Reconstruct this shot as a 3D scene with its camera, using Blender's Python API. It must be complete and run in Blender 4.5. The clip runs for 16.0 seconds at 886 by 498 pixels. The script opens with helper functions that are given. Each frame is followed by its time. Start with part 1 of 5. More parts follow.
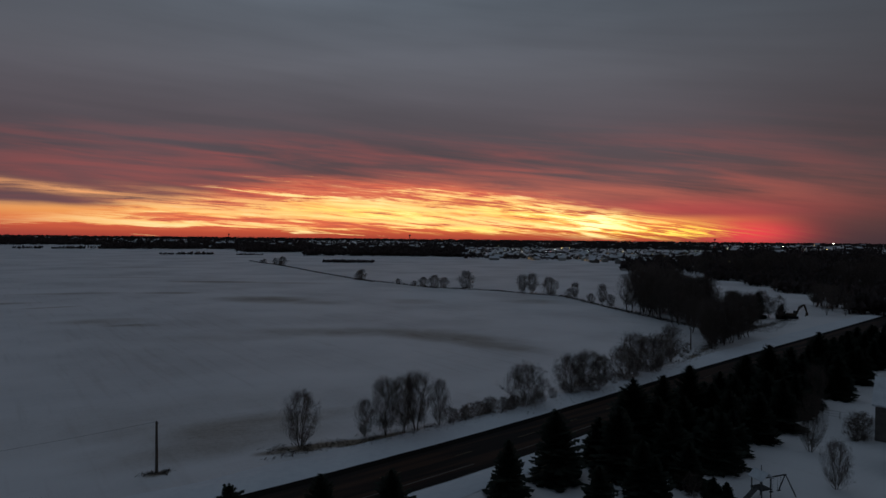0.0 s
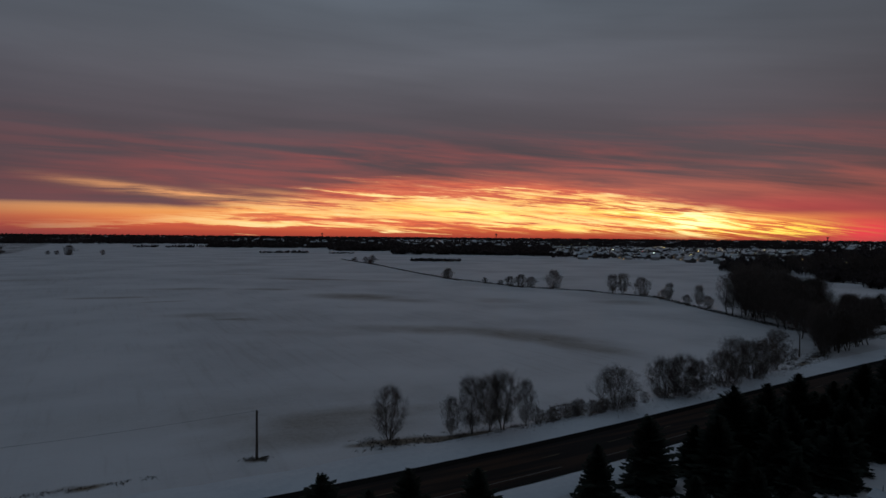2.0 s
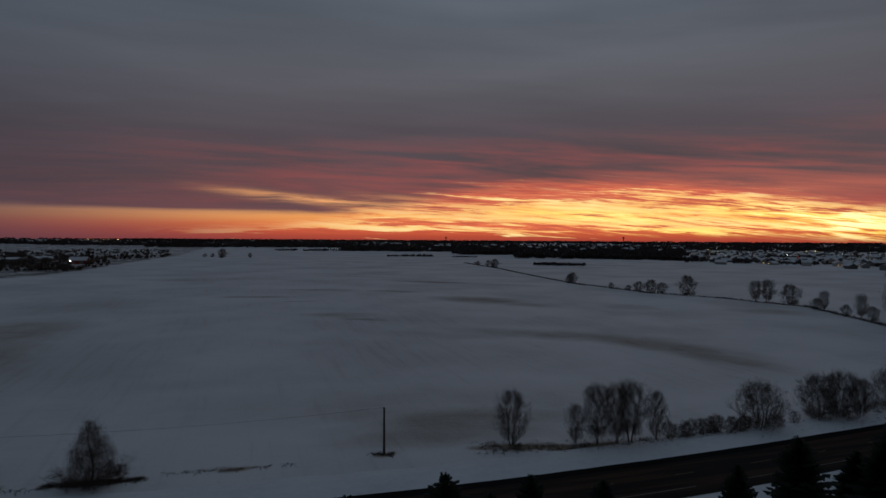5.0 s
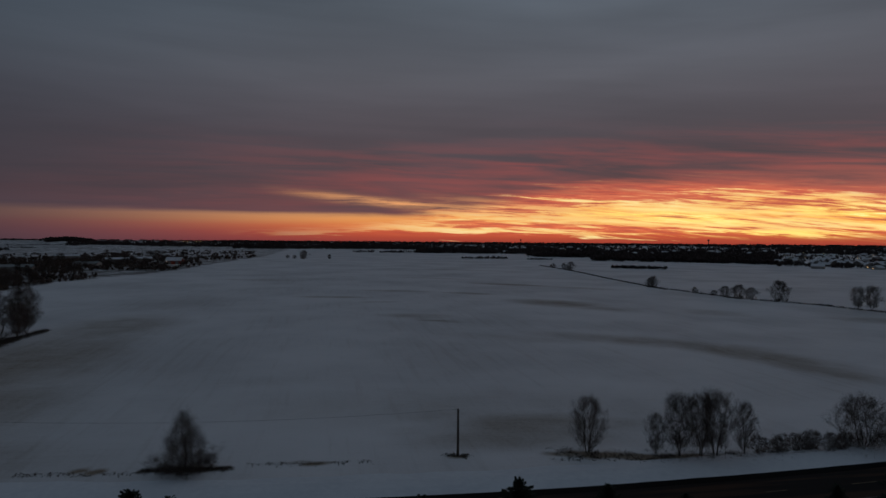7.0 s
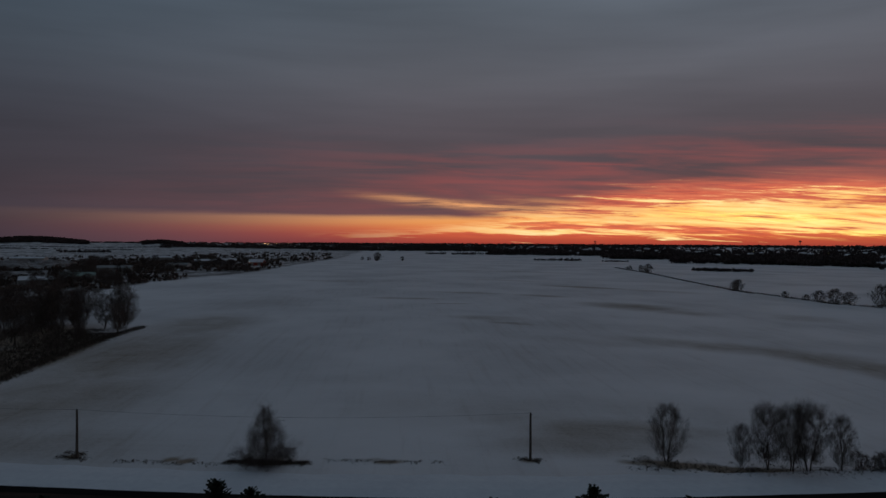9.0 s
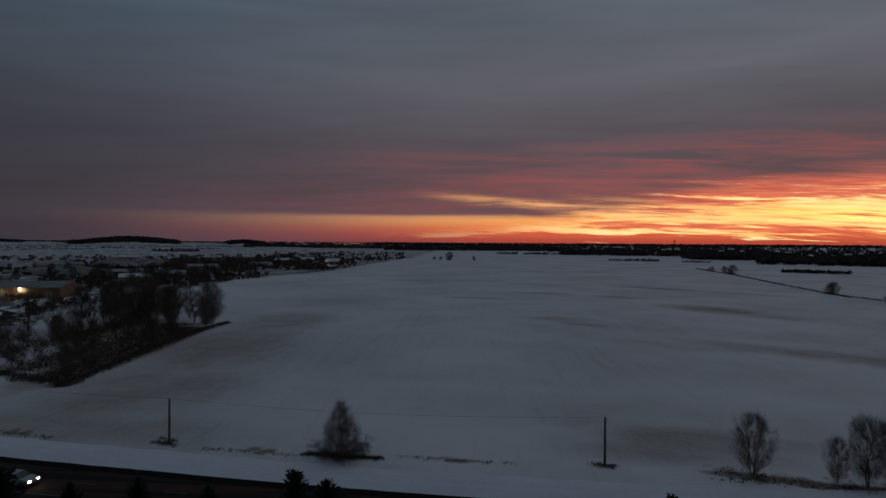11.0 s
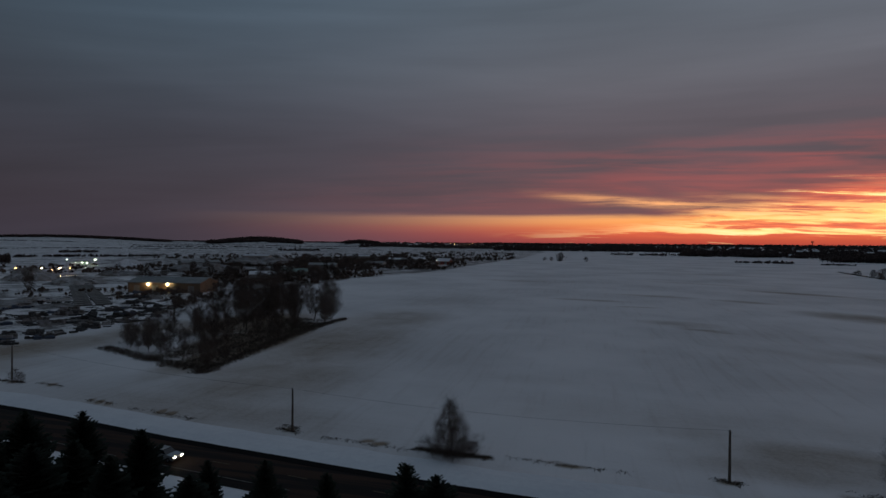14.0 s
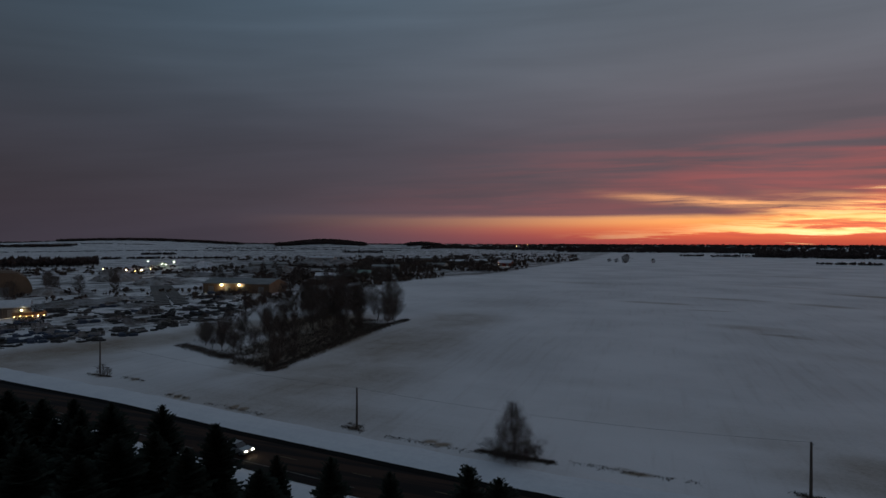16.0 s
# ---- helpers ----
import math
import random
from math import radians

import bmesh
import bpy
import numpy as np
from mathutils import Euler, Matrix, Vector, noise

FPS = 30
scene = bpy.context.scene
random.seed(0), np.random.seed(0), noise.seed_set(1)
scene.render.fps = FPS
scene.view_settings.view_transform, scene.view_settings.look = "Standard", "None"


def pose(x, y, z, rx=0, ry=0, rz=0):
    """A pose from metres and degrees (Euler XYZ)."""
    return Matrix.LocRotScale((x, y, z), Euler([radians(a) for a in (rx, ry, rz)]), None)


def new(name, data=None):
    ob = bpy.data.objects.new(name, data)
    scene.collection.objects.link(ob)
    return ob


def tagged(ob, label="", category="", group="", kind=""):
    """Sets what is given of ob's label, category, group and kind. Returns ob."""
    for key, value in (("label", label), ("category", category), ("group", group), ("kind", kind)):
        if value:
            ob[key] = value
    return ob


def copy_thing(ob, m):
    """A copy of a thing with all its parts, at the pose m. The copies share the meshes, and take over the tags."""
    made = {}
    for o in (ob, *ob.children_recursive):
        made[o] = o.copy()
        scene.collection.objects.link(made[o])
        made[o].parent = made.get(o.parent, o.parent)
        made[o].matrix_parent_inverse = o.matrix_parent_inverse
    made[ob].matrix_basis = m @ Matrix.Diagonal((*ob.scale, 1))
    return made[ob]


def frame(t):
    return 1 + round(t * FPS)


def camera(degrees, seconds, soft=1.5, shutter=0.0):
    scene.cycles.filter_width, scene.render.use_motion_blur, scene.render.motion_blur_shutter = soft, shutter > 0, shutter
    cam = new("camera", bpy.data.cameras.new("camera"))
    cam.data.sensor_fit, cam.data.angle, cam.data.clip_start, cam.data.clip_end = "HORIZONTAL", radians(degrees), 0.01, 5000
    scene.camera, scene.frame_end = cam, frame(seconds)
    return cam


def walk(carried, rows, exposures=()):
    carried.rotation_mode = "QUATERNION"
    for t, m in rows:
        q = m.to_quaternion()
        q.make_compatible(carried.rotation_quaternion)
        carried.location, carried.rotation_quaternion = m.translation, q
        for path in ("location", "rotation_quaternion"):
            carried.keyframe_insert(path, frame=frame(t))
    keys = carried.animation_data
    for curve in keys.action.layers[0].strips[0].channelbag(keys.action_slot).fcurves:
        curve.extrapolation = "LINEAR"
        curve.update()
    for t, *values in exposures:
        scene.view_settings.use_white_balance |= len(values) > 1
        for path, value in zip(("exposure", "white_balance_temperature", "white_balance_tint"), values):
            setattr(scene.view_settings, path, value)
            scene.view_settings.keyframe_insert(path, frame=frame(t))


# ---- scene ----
EYE = (0.0, 0.0, 30.0)
cam = camera(73.86, 16.0, soft=1.5)
# seconds, heading, pitch and lean of the hovering drone, in degrees
TURN = [
    (0.0, 0.00, -0.98, -0.60), (0.5, 1.41, -1.10, -0.57), (1.0, 3.89, -1.12, -0.58), (1.5, 6.16, -1.16, -0.51),
    (2.0, 8.39, -1.16, -0.50), (2.5, 10.53, -1.15, -0.45), (3.0, 12.63, -1.11, -0.51), (3.5, 14.66, -1.05, -0.40),
    (4.0, 16.56, -1.01, -0.38), (6.5, 25.70, -0.74, -0.41), (7.0, 27.49, -0.73, -0.46), (7.5, 29.29, -0.62, -0.42),
    (8.0, 30.99, -0.58, -0.34), (8.5, 32.71, -0.58, -0.31), (9.0, 34.45, -0.59, -0.33), (11.5, 43.17, -0.65, -0.38),
    (12.0, 44.94, -0.65, -0.43), (12.5, 46.70, -0.68, -0.48), (13.0, 48.46, -0.68, -0.42), (13.5, 50.24, -0.70, -0.38),
    (14.0, 52.05, -0.69, -0.44), (14.5, 53.70, -0.69, -0.38), (15.0, 55.47, -0.67, -0.36), (15.5, 57.20, -0.61, -0.35),
    (16.0, 58.02, -0.56, -0.21),
]
walk(cam, [(t, pose(*EYE, 90 + p, r, h)) for t, h, p, r in TURN],
     [(0, -0.08), (4, -0.1), (7, -0.2), (9, -0.1), (12.5, 0.1), (16, 0.3)])


# ---- node helper: sockets with arithmetic ----
class Sock:
    def __init__(self, tree, out):
        self.tree, self.out = tree, out

    def op(self, kind, *others, clamp=False):
        n = self.tree.nodes.new("ShaderNodeMath")
        n.operation, n.use_clamp = kind, clamp
        for i, v in enumerate((self, *others)):
            put(self.tree, n.inputs[i], v)
        return Sock(self.tree, n.outputs[0])

    def __add__(self, o): return self.op("ADD", o)
    def __radd__(self, o): return self.op("ADD", o)
    def __sub__(self, o): return self.op("SUBTRACT", o)
    def __rsub__(self, o): return (self * -1.0) + o
    def __mul__(self, o): return self.op("MULTIPLY", o)
    def __rmul__(self, o): return self.op("MULTIPLY", o)
    def __truediv__(self, o): return self.op("DIVIDE", o)
    def sat(self): return self.op("ADD", 0.0, clamp=True)

    def step(self, a, b):
        n = self.tree.nodes.new("ShaderNodeMapRange")
        n.interpolation_type = "SMOOTHSTEP"
        lo, hi, flip = (a, b, False) if a < b else (b, a, True)
        put(self.tree, n.inputs["Value"], self)
        n.inputs["From Min"].default_value, n.inputs["From Max"].default_value = lo, hi
        n.inputs["To Min"].default_value, n.inputs["To Max"].default_value = (1, 0) if flip else (0, 1)
        return Sock(self.tree, n.outputs["Result"])

    def bump(self, centre, width):
        """A bell of height 1 round centre."""
        d = (self - centre) / width
        return (d * d * -1.0).op("EXPONENT")


def put(tree, socket, v):
    if isinstance(v, Sock):
        tree.links.new(v.out, socket)
    else:
        socket.default_value = v


def ramp(tree, fac, stops):
    n = tree.nodes.new("ShaderNodeValToRGB")
    e = n.color_ramp.elements
    for i, (at, col) in enumerate(stops):
        el = e[i] if i < 2 else e.new(at)
        el.position, el.color = at, (*col, 1)
    put(tree, n.inputs[0], fac)
    return Sock(tree, n.outputs[0])


def mix(tree, fac, a, b, blend="MIX"):
    n = tree.nodes.new("ShaderNodeMix")
    n.data_type, n.blend_type = "RGBA", blend
    put(tree, n.inputs[0], fac)
    for s, v in ((n.inputs[6], a), (n.inputs[7], b)):
        put(tree, s, (*v, 1) if isinstance(v, tuple) else v)
    return Sock(tree, n.outputs[2])


def noise_at(tree, vec, scale, detail=4, rough=0.5, distort=0.0):
    n = tree.nodes.new("ShaderNodeTexNoise")
    if vec is not None:
        tree.links.new(vec, n.inputs["Vector"])
    n.inputs["Scale"].default_value, n.inputs["Detail"].default_value = scale, detail
    n.inputs["Roughness"].default_value, n.inputs["Distortion"].default_value = rough, distort
    return Sock(tree, n.outputs[0])


def combine(tree, x, y, z=0.0):
    n = tree.nodes.new("ShaderNodeCombineXYZ")
    for s, v in zip(n.inputs, (x, y, z)):
        put(tree, s, v)
    return n.outputs[0]


# ---- sky: an after-sunset cloud deck, lit from below in the west ----
def make_sky():
    world = bpy.data.worlds.new("dusk_sky")
    scene.world = world
    world.use_nodes = True
    tr = world.node_tree
    tr.nodes.clear()
    co = tr.nodes.new("ShaderNodeTexCoord")
    sep = tr.nodes.new("ShaderNodeSeparateXYZ")
    tr.links.new(co.outputs["Generated"], sep.inputs[0])
    x, y, z = (Sock(tr, o) for o in sep.outputs)
    az = x.op("ARCTAN2", y) * 57.29578
    el = z.op("ARCSINE") * 57.29578
    # streaks lie along arcs that sink towards the afterglow
    bow = az + 40.0
    arc = el + bow * bow * 0.0011
    wide = noise_at(tr, combine(tr, az * 0.035, arc * 0.42), 1.0, 4, 0.55, 0.3)
    long = noise_at(tr, combine(tr, az * 0.07, arc * 1.05, 3.7), 1.0, 6, 0.58, 0.5)
    fine = noise_at(tr, combine(tr, az * 0.17, arc * 2.6, 9.1), 1.0, 6, 0.62, 0.6)
    thin = noise_at(tr, combine(tr, az * 0.30, arc * 5.5, 1.3), 1.0, 5, 0.6, 0.8)
    soft = noise_at(tr, combine(tr, az * 0.02, el * 0.10, 5.0), 1.0, 3, 0.5, 0.4)

    # grey cloud deck
    deck = ramp(tr, (el / 90.0).sat(), [
        (0.0, (0.084, 0.054, 0.065)), (0.045, (0.088, 0.060, 0.072)), (0.10, (0.084, 0.067, 0.081)),
        (0.17, (0.082, 0.083, 0.099)), (0.26, (0.084, 0.103, 0.128)), (0.45, (0.094, 0.118, 0.150)),
        (1.0, (0.125, 0.147, 0.182))])
    side = az.step(-110, -38) * 0.56 + 0.44
    side = side * (1.0 - az.step(12, 42) * 0.35) * (az.bump(-6.0, 22.0) * el.step(8, 18) * 0.22 + 1.0)
    shade = (soft * 0.85 + wide * 0.40 + 0.43) * side
    deck = mix(tr, 1.0, deck, combine_rgb(tr, shade), "MULTIPLY")
    # blue-grey cast away from the glow
    deck = mix(tr, az.step(-30, -88) * 0.9, deck, mix(tr, 1.0, deck, (0.76, 1.02, 1.16), "MULTIPLY"))

    # rosy undersides of the streaks higher up
    rise = az.step(-66, -8) * az.step(44, 16)
    rose = el.bump(7.0, 2.3) * rise * (wide * 0.6 + long * 0.5).step(0.46, 0.70) * 0.55
    rose = rose + el.bump(4.0, 2.0) * az.step(-76, -12) * az.step(48, 20) * (wide * 0.5 + long * 0.5).step(0.28, 0.66) * 0.62
    col = mix(tr, rose.sat(), deck, (0.40, 0.082, 0.076))

    # band of clear sky under the deck
    lit = az.step(-80, -34) * az.step(33, 17)
    edge = el + bow * 0.004 + (long - 0.5) * 0.7
    band = edge.step(2.85, 2.15) * lit
    low = ramp(tr, (el / 3.2).sat(), [
        (0.0, (0.40, 0.062, 0.040)), (0.24, (0.62, 0.100, 0.042)), (0.44, (0.86, 0.20, 0.055)),
        (0.60, (0.98, 0.36, 0.09)), (0.80, (1.0, 0.44, 0.13)), (1.0, (0.85, 0.27, 0.12))])
    low = mix(tr, az.step(-18, -70) * 0.85, low, mix(tr, 1.0, low, (0.52, 0.58, 1.3), "MULTIPLY"))
    col = mix(tr, (band * (az.step(-80, -26) * 0.60 + 0.42)).sat(), col, low)

    haze = az.bump(4.0, 19.0) * el.bump(4.3, 1.7) * (wide * 0.5 + long * 0.6).step(0.36, 0.66)
    col = mix(tr, (haze * 0.8).sat(), col, (0.62, 0.165, 0.11))

    # streaks torn into the deck: salmon cloud, gold gaps
    top = 6.4 - (az + 6.0).op("ABSOLUTE").step(5, 34) * 4.7
    inside = (top - el) + (long - 0.5) * 3.0
    torn = inside.step(0.0, 1.9) * az.step(-50, -20) * az.step(29, 23)
    col = mix(tr, (torn * el.step(0.3, 1.3) * 0.8).sat(), col, ramp(tr, fine * 0.6 + thin * 0.4, [
        (0.36, (0.48, 0.090, 0.072)), (0.47, (0.80, 0.150, 0.080)), (0.58, (0.95, 0.25, 0.12)), (0.70, (1.0, 0.38, 0.20))]))
    streak = long * 0.42 + fine * 0.38 + thin * 0.20 + wide * 0.12
    gaps = (streak + el.bump(2.6, 1.6) * 0.045 + el.step(1.1, 0.3) * -0.09 + az.bump(0.0, 25.0) * 0.03 - el.step(2.2, 5.0) * 0.055).step(0.55, 0.625)
    col = mix(tr, (torn * gaps).sat(), col, ramp(tr, fine * 0.65 + wide * 0.35, [
        (0.32, (0.98, 0.25, 0.07)), (0.44, (1.08, 0.48, 0.14)), (0.54, (1.12, 0.74, 0.27)), (0.68, (1.15, 0.95, 0.48))]))
    # long slanting tongues of light south of the glow
    slant = el + (az + 37.0) * 0.086
    tongue = (slant + (long - 0.5) * 0.9).bump(4.05, 0.36) * az.step(-46, -34) * az.step(-13, -22) + (slant + (long - 0.5) * 0.9).bump(4.9, 0.34) * az.step(-32, -20) * az.step(-6, -14)
    col = mix(tr, (tongue * fine.step(0.25, 0.70) * 0.95).sat(), col, (0.95, 0.42, 0.17))
    # the brightest part, over the place where the sun went down
    core = az.bump(12.0, 9.0) * (el + (az - 13.0) * 0.09).bump(2.05, 0.72) + az.bump(-6.0, 7.5) * (el + (az + 6.0) * 0.05).bump(2.35, 0.55) * 0.75
    core = core + az.bump(19.5, 5.5) * el.bump(0.85, 0.48) * 1.25 + az.bump(2.0, 9.0) * el.bump(0.95, 0.35) * 0.55
    hot = (core * ((fine * 0.45 + thin * 0.40 + long * 0.15).step(0.44, 0.57) * 1.5 + 0.06)).sat()
    col = mix(tr, hot, col, (1.3, 0.84, 0.10))
    col = mix(tr, (hot * (fine * 0.5 + thin * 0.5).step(0.47, 0.58) * (az.bump(13.0, 6.0) * 1.1 + az.bump(-5.0, 9.0) * 0.5)).sat(), col, (1.35, 1.2, 0.62))
    # red glow at the end of the streaks
    red = az.bump(27.5, 3.6) * el.bump(0.8, 1.1) * 1.1 + az.bump(22.0, 10.0) * el.bump(2.8, 1.0) * 0.34
    col = mix(tr, (red * 0.9 * (1.0 - hot)).sat(), col, (0.86, 0.062, 0.080))

    # the air below the horizon, seen only past the ground's end
    col = mix(tr, el.step(-0.25, -0.6), col, (0.03, 0.028, 0.03))

    air = tr.nodes.new("ShaderNodeTexSky")
    air.sky_type, air.sun_disc = "NISHITA", False
    air.sun_elevation, air.sun_rotation = radians(-1.0), radians(24)
    both = mix(tr, 1.0, col, mix(tr, 1.0, Sock(tr, air.outputs[0]), (0.012, 0.012, 0.012), "MULTIPLY"), "ADD")
    bg = tr.nodes.new("ShaderNodeBackground")
    tr.links.new(both.out, bg.inputs[0])
    bg.inputs[1].default_value = SKY_STRENGTH
    out = tr.nodes.new("ShaderNodeOutputWorld")
    tr.links.new(bg.outputs[0], out.inputs[0])


def combine_rgb(tree, v):
    n = tree.nodes.new("ShaderNodeCombineColor")
    for s in n.inputs:
        put(tree, s, v)
    return Sock(tree, n.outputs[0])


SKY_STRENGTH = 1.0
make_sky()
scene.view_settings.exposure = 0.0


# ---- materials ----
def material(name, base, rough=0.7, metal=0.0, vary=0.25, scale=3.0, bump=0.0, second=None, glow=None, power=0.0,
             bump_scale=None, per_object=0.0, spec=0.5):
    """A noisy surface: base colour, drifting to `second` at two scales, with fine relief."""
    m = bpy.data.materials.new(name)
    m.use_nodes = True
    tr = m.node_tree
    b = tr.nodes["Principled BSDF"]
    co = tr.nodes.new("ShaderNodeTexCoord").outputs["Object"]
    big = noise_at(tr, co, scale * 0.23, 3, 0.5)
    small = noise_at(tr, co, scale * 2.0, 5, 0.6)
    other = second or tuple(c * (1 - vary) for c in base)
    fac = (big * 0.55 + small * 0.55).step(0.38, 0.72)
    col = mix(tr, fac, base, other)
    if per_object:
        info = tr.nodes.new("ShaderNodeObjectInfo")
        r = Sock(tr, info.outputs["Random"]) * (2 * per_object) + (1 - per_object)
        col = mix(tr, 1.0, col, combine_rgb(tr, r), "MULTIPLY")
    tr.links.new(col.out, b.inputs["Base Color"])
    put(tr, b.inputs["Roughness"], (small - 0.5) * 0.25 + rough)
    b.inputs["Metallic"].default_value = metal
    b.inputs["Specular IOR Level"].default_value = spec
    if bump:
        n = tr.nodes.new("ShaderNodeBump")
        n.inputs["Distance"].default_value = bump
        put(tr, n.inputs["Height"], noise_at(tr, co, bump_scale or scale * 4, 5, 0.6))
        tr.links.new(n.outputs[0], b.inputs["Normal"])
    if glow:
        b.inputs["Emission Color"].default_value = (*glow, 1)
        b.inputs["Emission Strength"].default_value = power
    return m


MAT = {
    "bark": material("bark", (0.10, 0.08, 0.064), 0.9, scale=6, bump=0.01, second=(0.055, 0.044, 0.036)),
    "twig": material("twig", (0.150, 0.118, 0.102), 0.9, scale=2, second=(0.085, 0.067, 0.058), per_object=0.25, spec=0.2),
    "needle": material("spruce_needle", (0.046, 0.050, 0.038), 0.9, scale=2, second=(0.026, 0.030, 0.024), per_object=0.3, spec=0.15),
    "frond": material("lit_needle", (0.03, 0.04, 0.03), 0.85, scale=2, second=(0.016, 0.022, 0.016), spec=0.15),
    "weed": material("dry_weed", (0.13, 0.104, 0.085), 0.95, scale=4, second=(0.065, 0.053, 0.045), spec=0.2),
    # distance haze over the far woods is put into this raised base colour
    "wood_far": material("hazed_far_wood", (0.125, 0.098, 0.092), 0.95, scale=0.05, second=(0.075, 0.060, 0.058), spec=0.1),
    "scrub": material("brown_scrub", (0.20, 0.155, 0.13), 0.95, scale=0.08, second=(0.11, 0.086, 0.075), spec=0.1),
    "head_lamp": material("head_lamp", (0.9, 0.9, 0.85), 0.4, glow=(1.0, 0.90, 0.66), power=11.0),
    "pole": material("weathered_pole", (0.13, 0.105, 0.085), 0.85, scale=5, second=(0.07, 0.055, 0.045)),
    "wire": material("wire", (0.03, 0.03, 0.03), 0.6),
    "snow": material("loose_snow", (0.80, 0.82, 0.85), 0.75, scale=0.6, second=(0.72, 0.74, 0.78), bump=0.03, spec=0.3),
    "roof_snow": material("roof_snow", (0.78, 0.80, 0.83), 0.8, scale=0.5, second=(0.58, 0.60, 0.63), bump=0.02, spec=0.3),
    "paint_line": material("road_paint", (0.20, 0.19, 0.18), 0.7, scale=3, second=(0.07, 0.065, 0.06)),
    "yellow_line": material("yellow_road_paint", (0.16, 0.11, 0.045), 0.7, scale=3, second=(0.06, 0.05, 0.03)),
    "siding": material("pale_siding", (0.42, 0.40, 0.37), 0.75, scale=1, second=(0.30, 0.285, 0.265), per_object=0.4),
    "siding_dark": material("dark_siding", (0.16, 0.14, 0.125), 0.8, scale=1, second=(0.10, 0.09, 0.08), per_object=0.3),
    "shingle": material("grey_shingle", (0.10, 0.095, 0.09), 0.9, scale=2, second=(0.05, 0.05, 0.05)),
    "brown_metal": material("tan_sheet_metal", (0.22, 0.145, 0.09), 0.6, scale=0.6, second=(0.15, 0.10, 0.06)),
    "grey_metal": material("grey_sheet_metal", (0.30, 0.30, 0.29), 0.55, scale=0.6, second=(0.18, 0.18, 0.175), metal=0.2),
    "green_roof": material("green_roof_sheet", (0.16, 0.30, 0.24), 0.6, scale=0.6, second=(0.32, 0.40, 0.38)),
    "red_barn": material("red_barn_board", (0.30, 0.055, 0.035), 0.8, scale=1, second=(0.18, 0.035, 0.025)),
    "gravel": material("gravel_heap", (0.20, 0.175, 0.15), 0.95, scale=0.8, second=(0.42, 0.42, 0.43), bump=0.1),
    "earth": material("dark_earth", (0.10, 0.085, 0.07), 0.95, scale=0.6, second=(0.34, 0.34, 0.35), bump=0.1),
    "clutter": material("dark_stock", (0.085, 0.080, 0.078), 0.8, scale=1.5, second=(0.035, 0.033, 0.033), per_object=0.5),
    "blue_clutter": material("blue_sheet", (0.07, 0.10, 0.16), 0.6, scale=1.5, second=(0.03, 0.04, 0.06)),
    "steel": material("galvanised_steel", (0.28, 0.29, 0.30), 0.45, metal=0.8, scale=3),
    "rubber": material("black_rubber", (0.02, 0.02, 0.02), 0.85),
    "car_paint": material("silver_car_paint", (0.40, 0.41, 0.42), 0.3, metal=0.4, vary=0.1),
    "dark_paint": material("dark_car_paint", (0.05, 0.055, 0.065), 0.3, metal=0.2, vary=0.1),
    "glass_dark": material("window_glass", (0.02, 0.022, 0.026), 0.08, vary=0.1, spec=0.8),
    "digger": material("excavator_yellow", (0.08, 0.05, 0.025), 0.6, scale=2, second=(0.04, 0.03, 0.02)),
    "white_lamp": material("white_lamp", (0.9, 0.9, 0.85), 0.4, glow=(1.0, 0.90, 0.66), power=26.0),
    "warm_lamp": material("warm_lamp", (0.9, 0.8, 0.6), 0.4, glow=(1.0, 0.56, 0.18), power=16.0),
    "cool_lamp": material("cool_lamp", (0.9, 0.95, 0.9), 0.4, glow=(0.80, 1.0, 0.80), power=14.0),
    "flood_warm": material("flood_warm", (0.9, 0.8, 0.6), 0.4, glow=(1.0, 0.60, 0.22), power=26.0),
    "flood_white": material("flood_white", (0.9, 0.9, 0.85), 0.4, glow=(1.0, 0.84, 0.50), power=110.0),
    "flood_cool": material("flood_cool", (0.9, 0.95, 0.9), 0.4, glow=(0.82, 1.0, 0.72), power=70.0),
    "red_lamp": material("red_lamp", (0.7, 0.05, 0.04), 0.4, glow=(1.0, 0.06, 0.04), power=8.0),
    "warm_pane": material("lit_window", (0.6, 0.5, 0.35), 0.3, glow=(1.0, 0.55, 0.22), power=1.6),
}


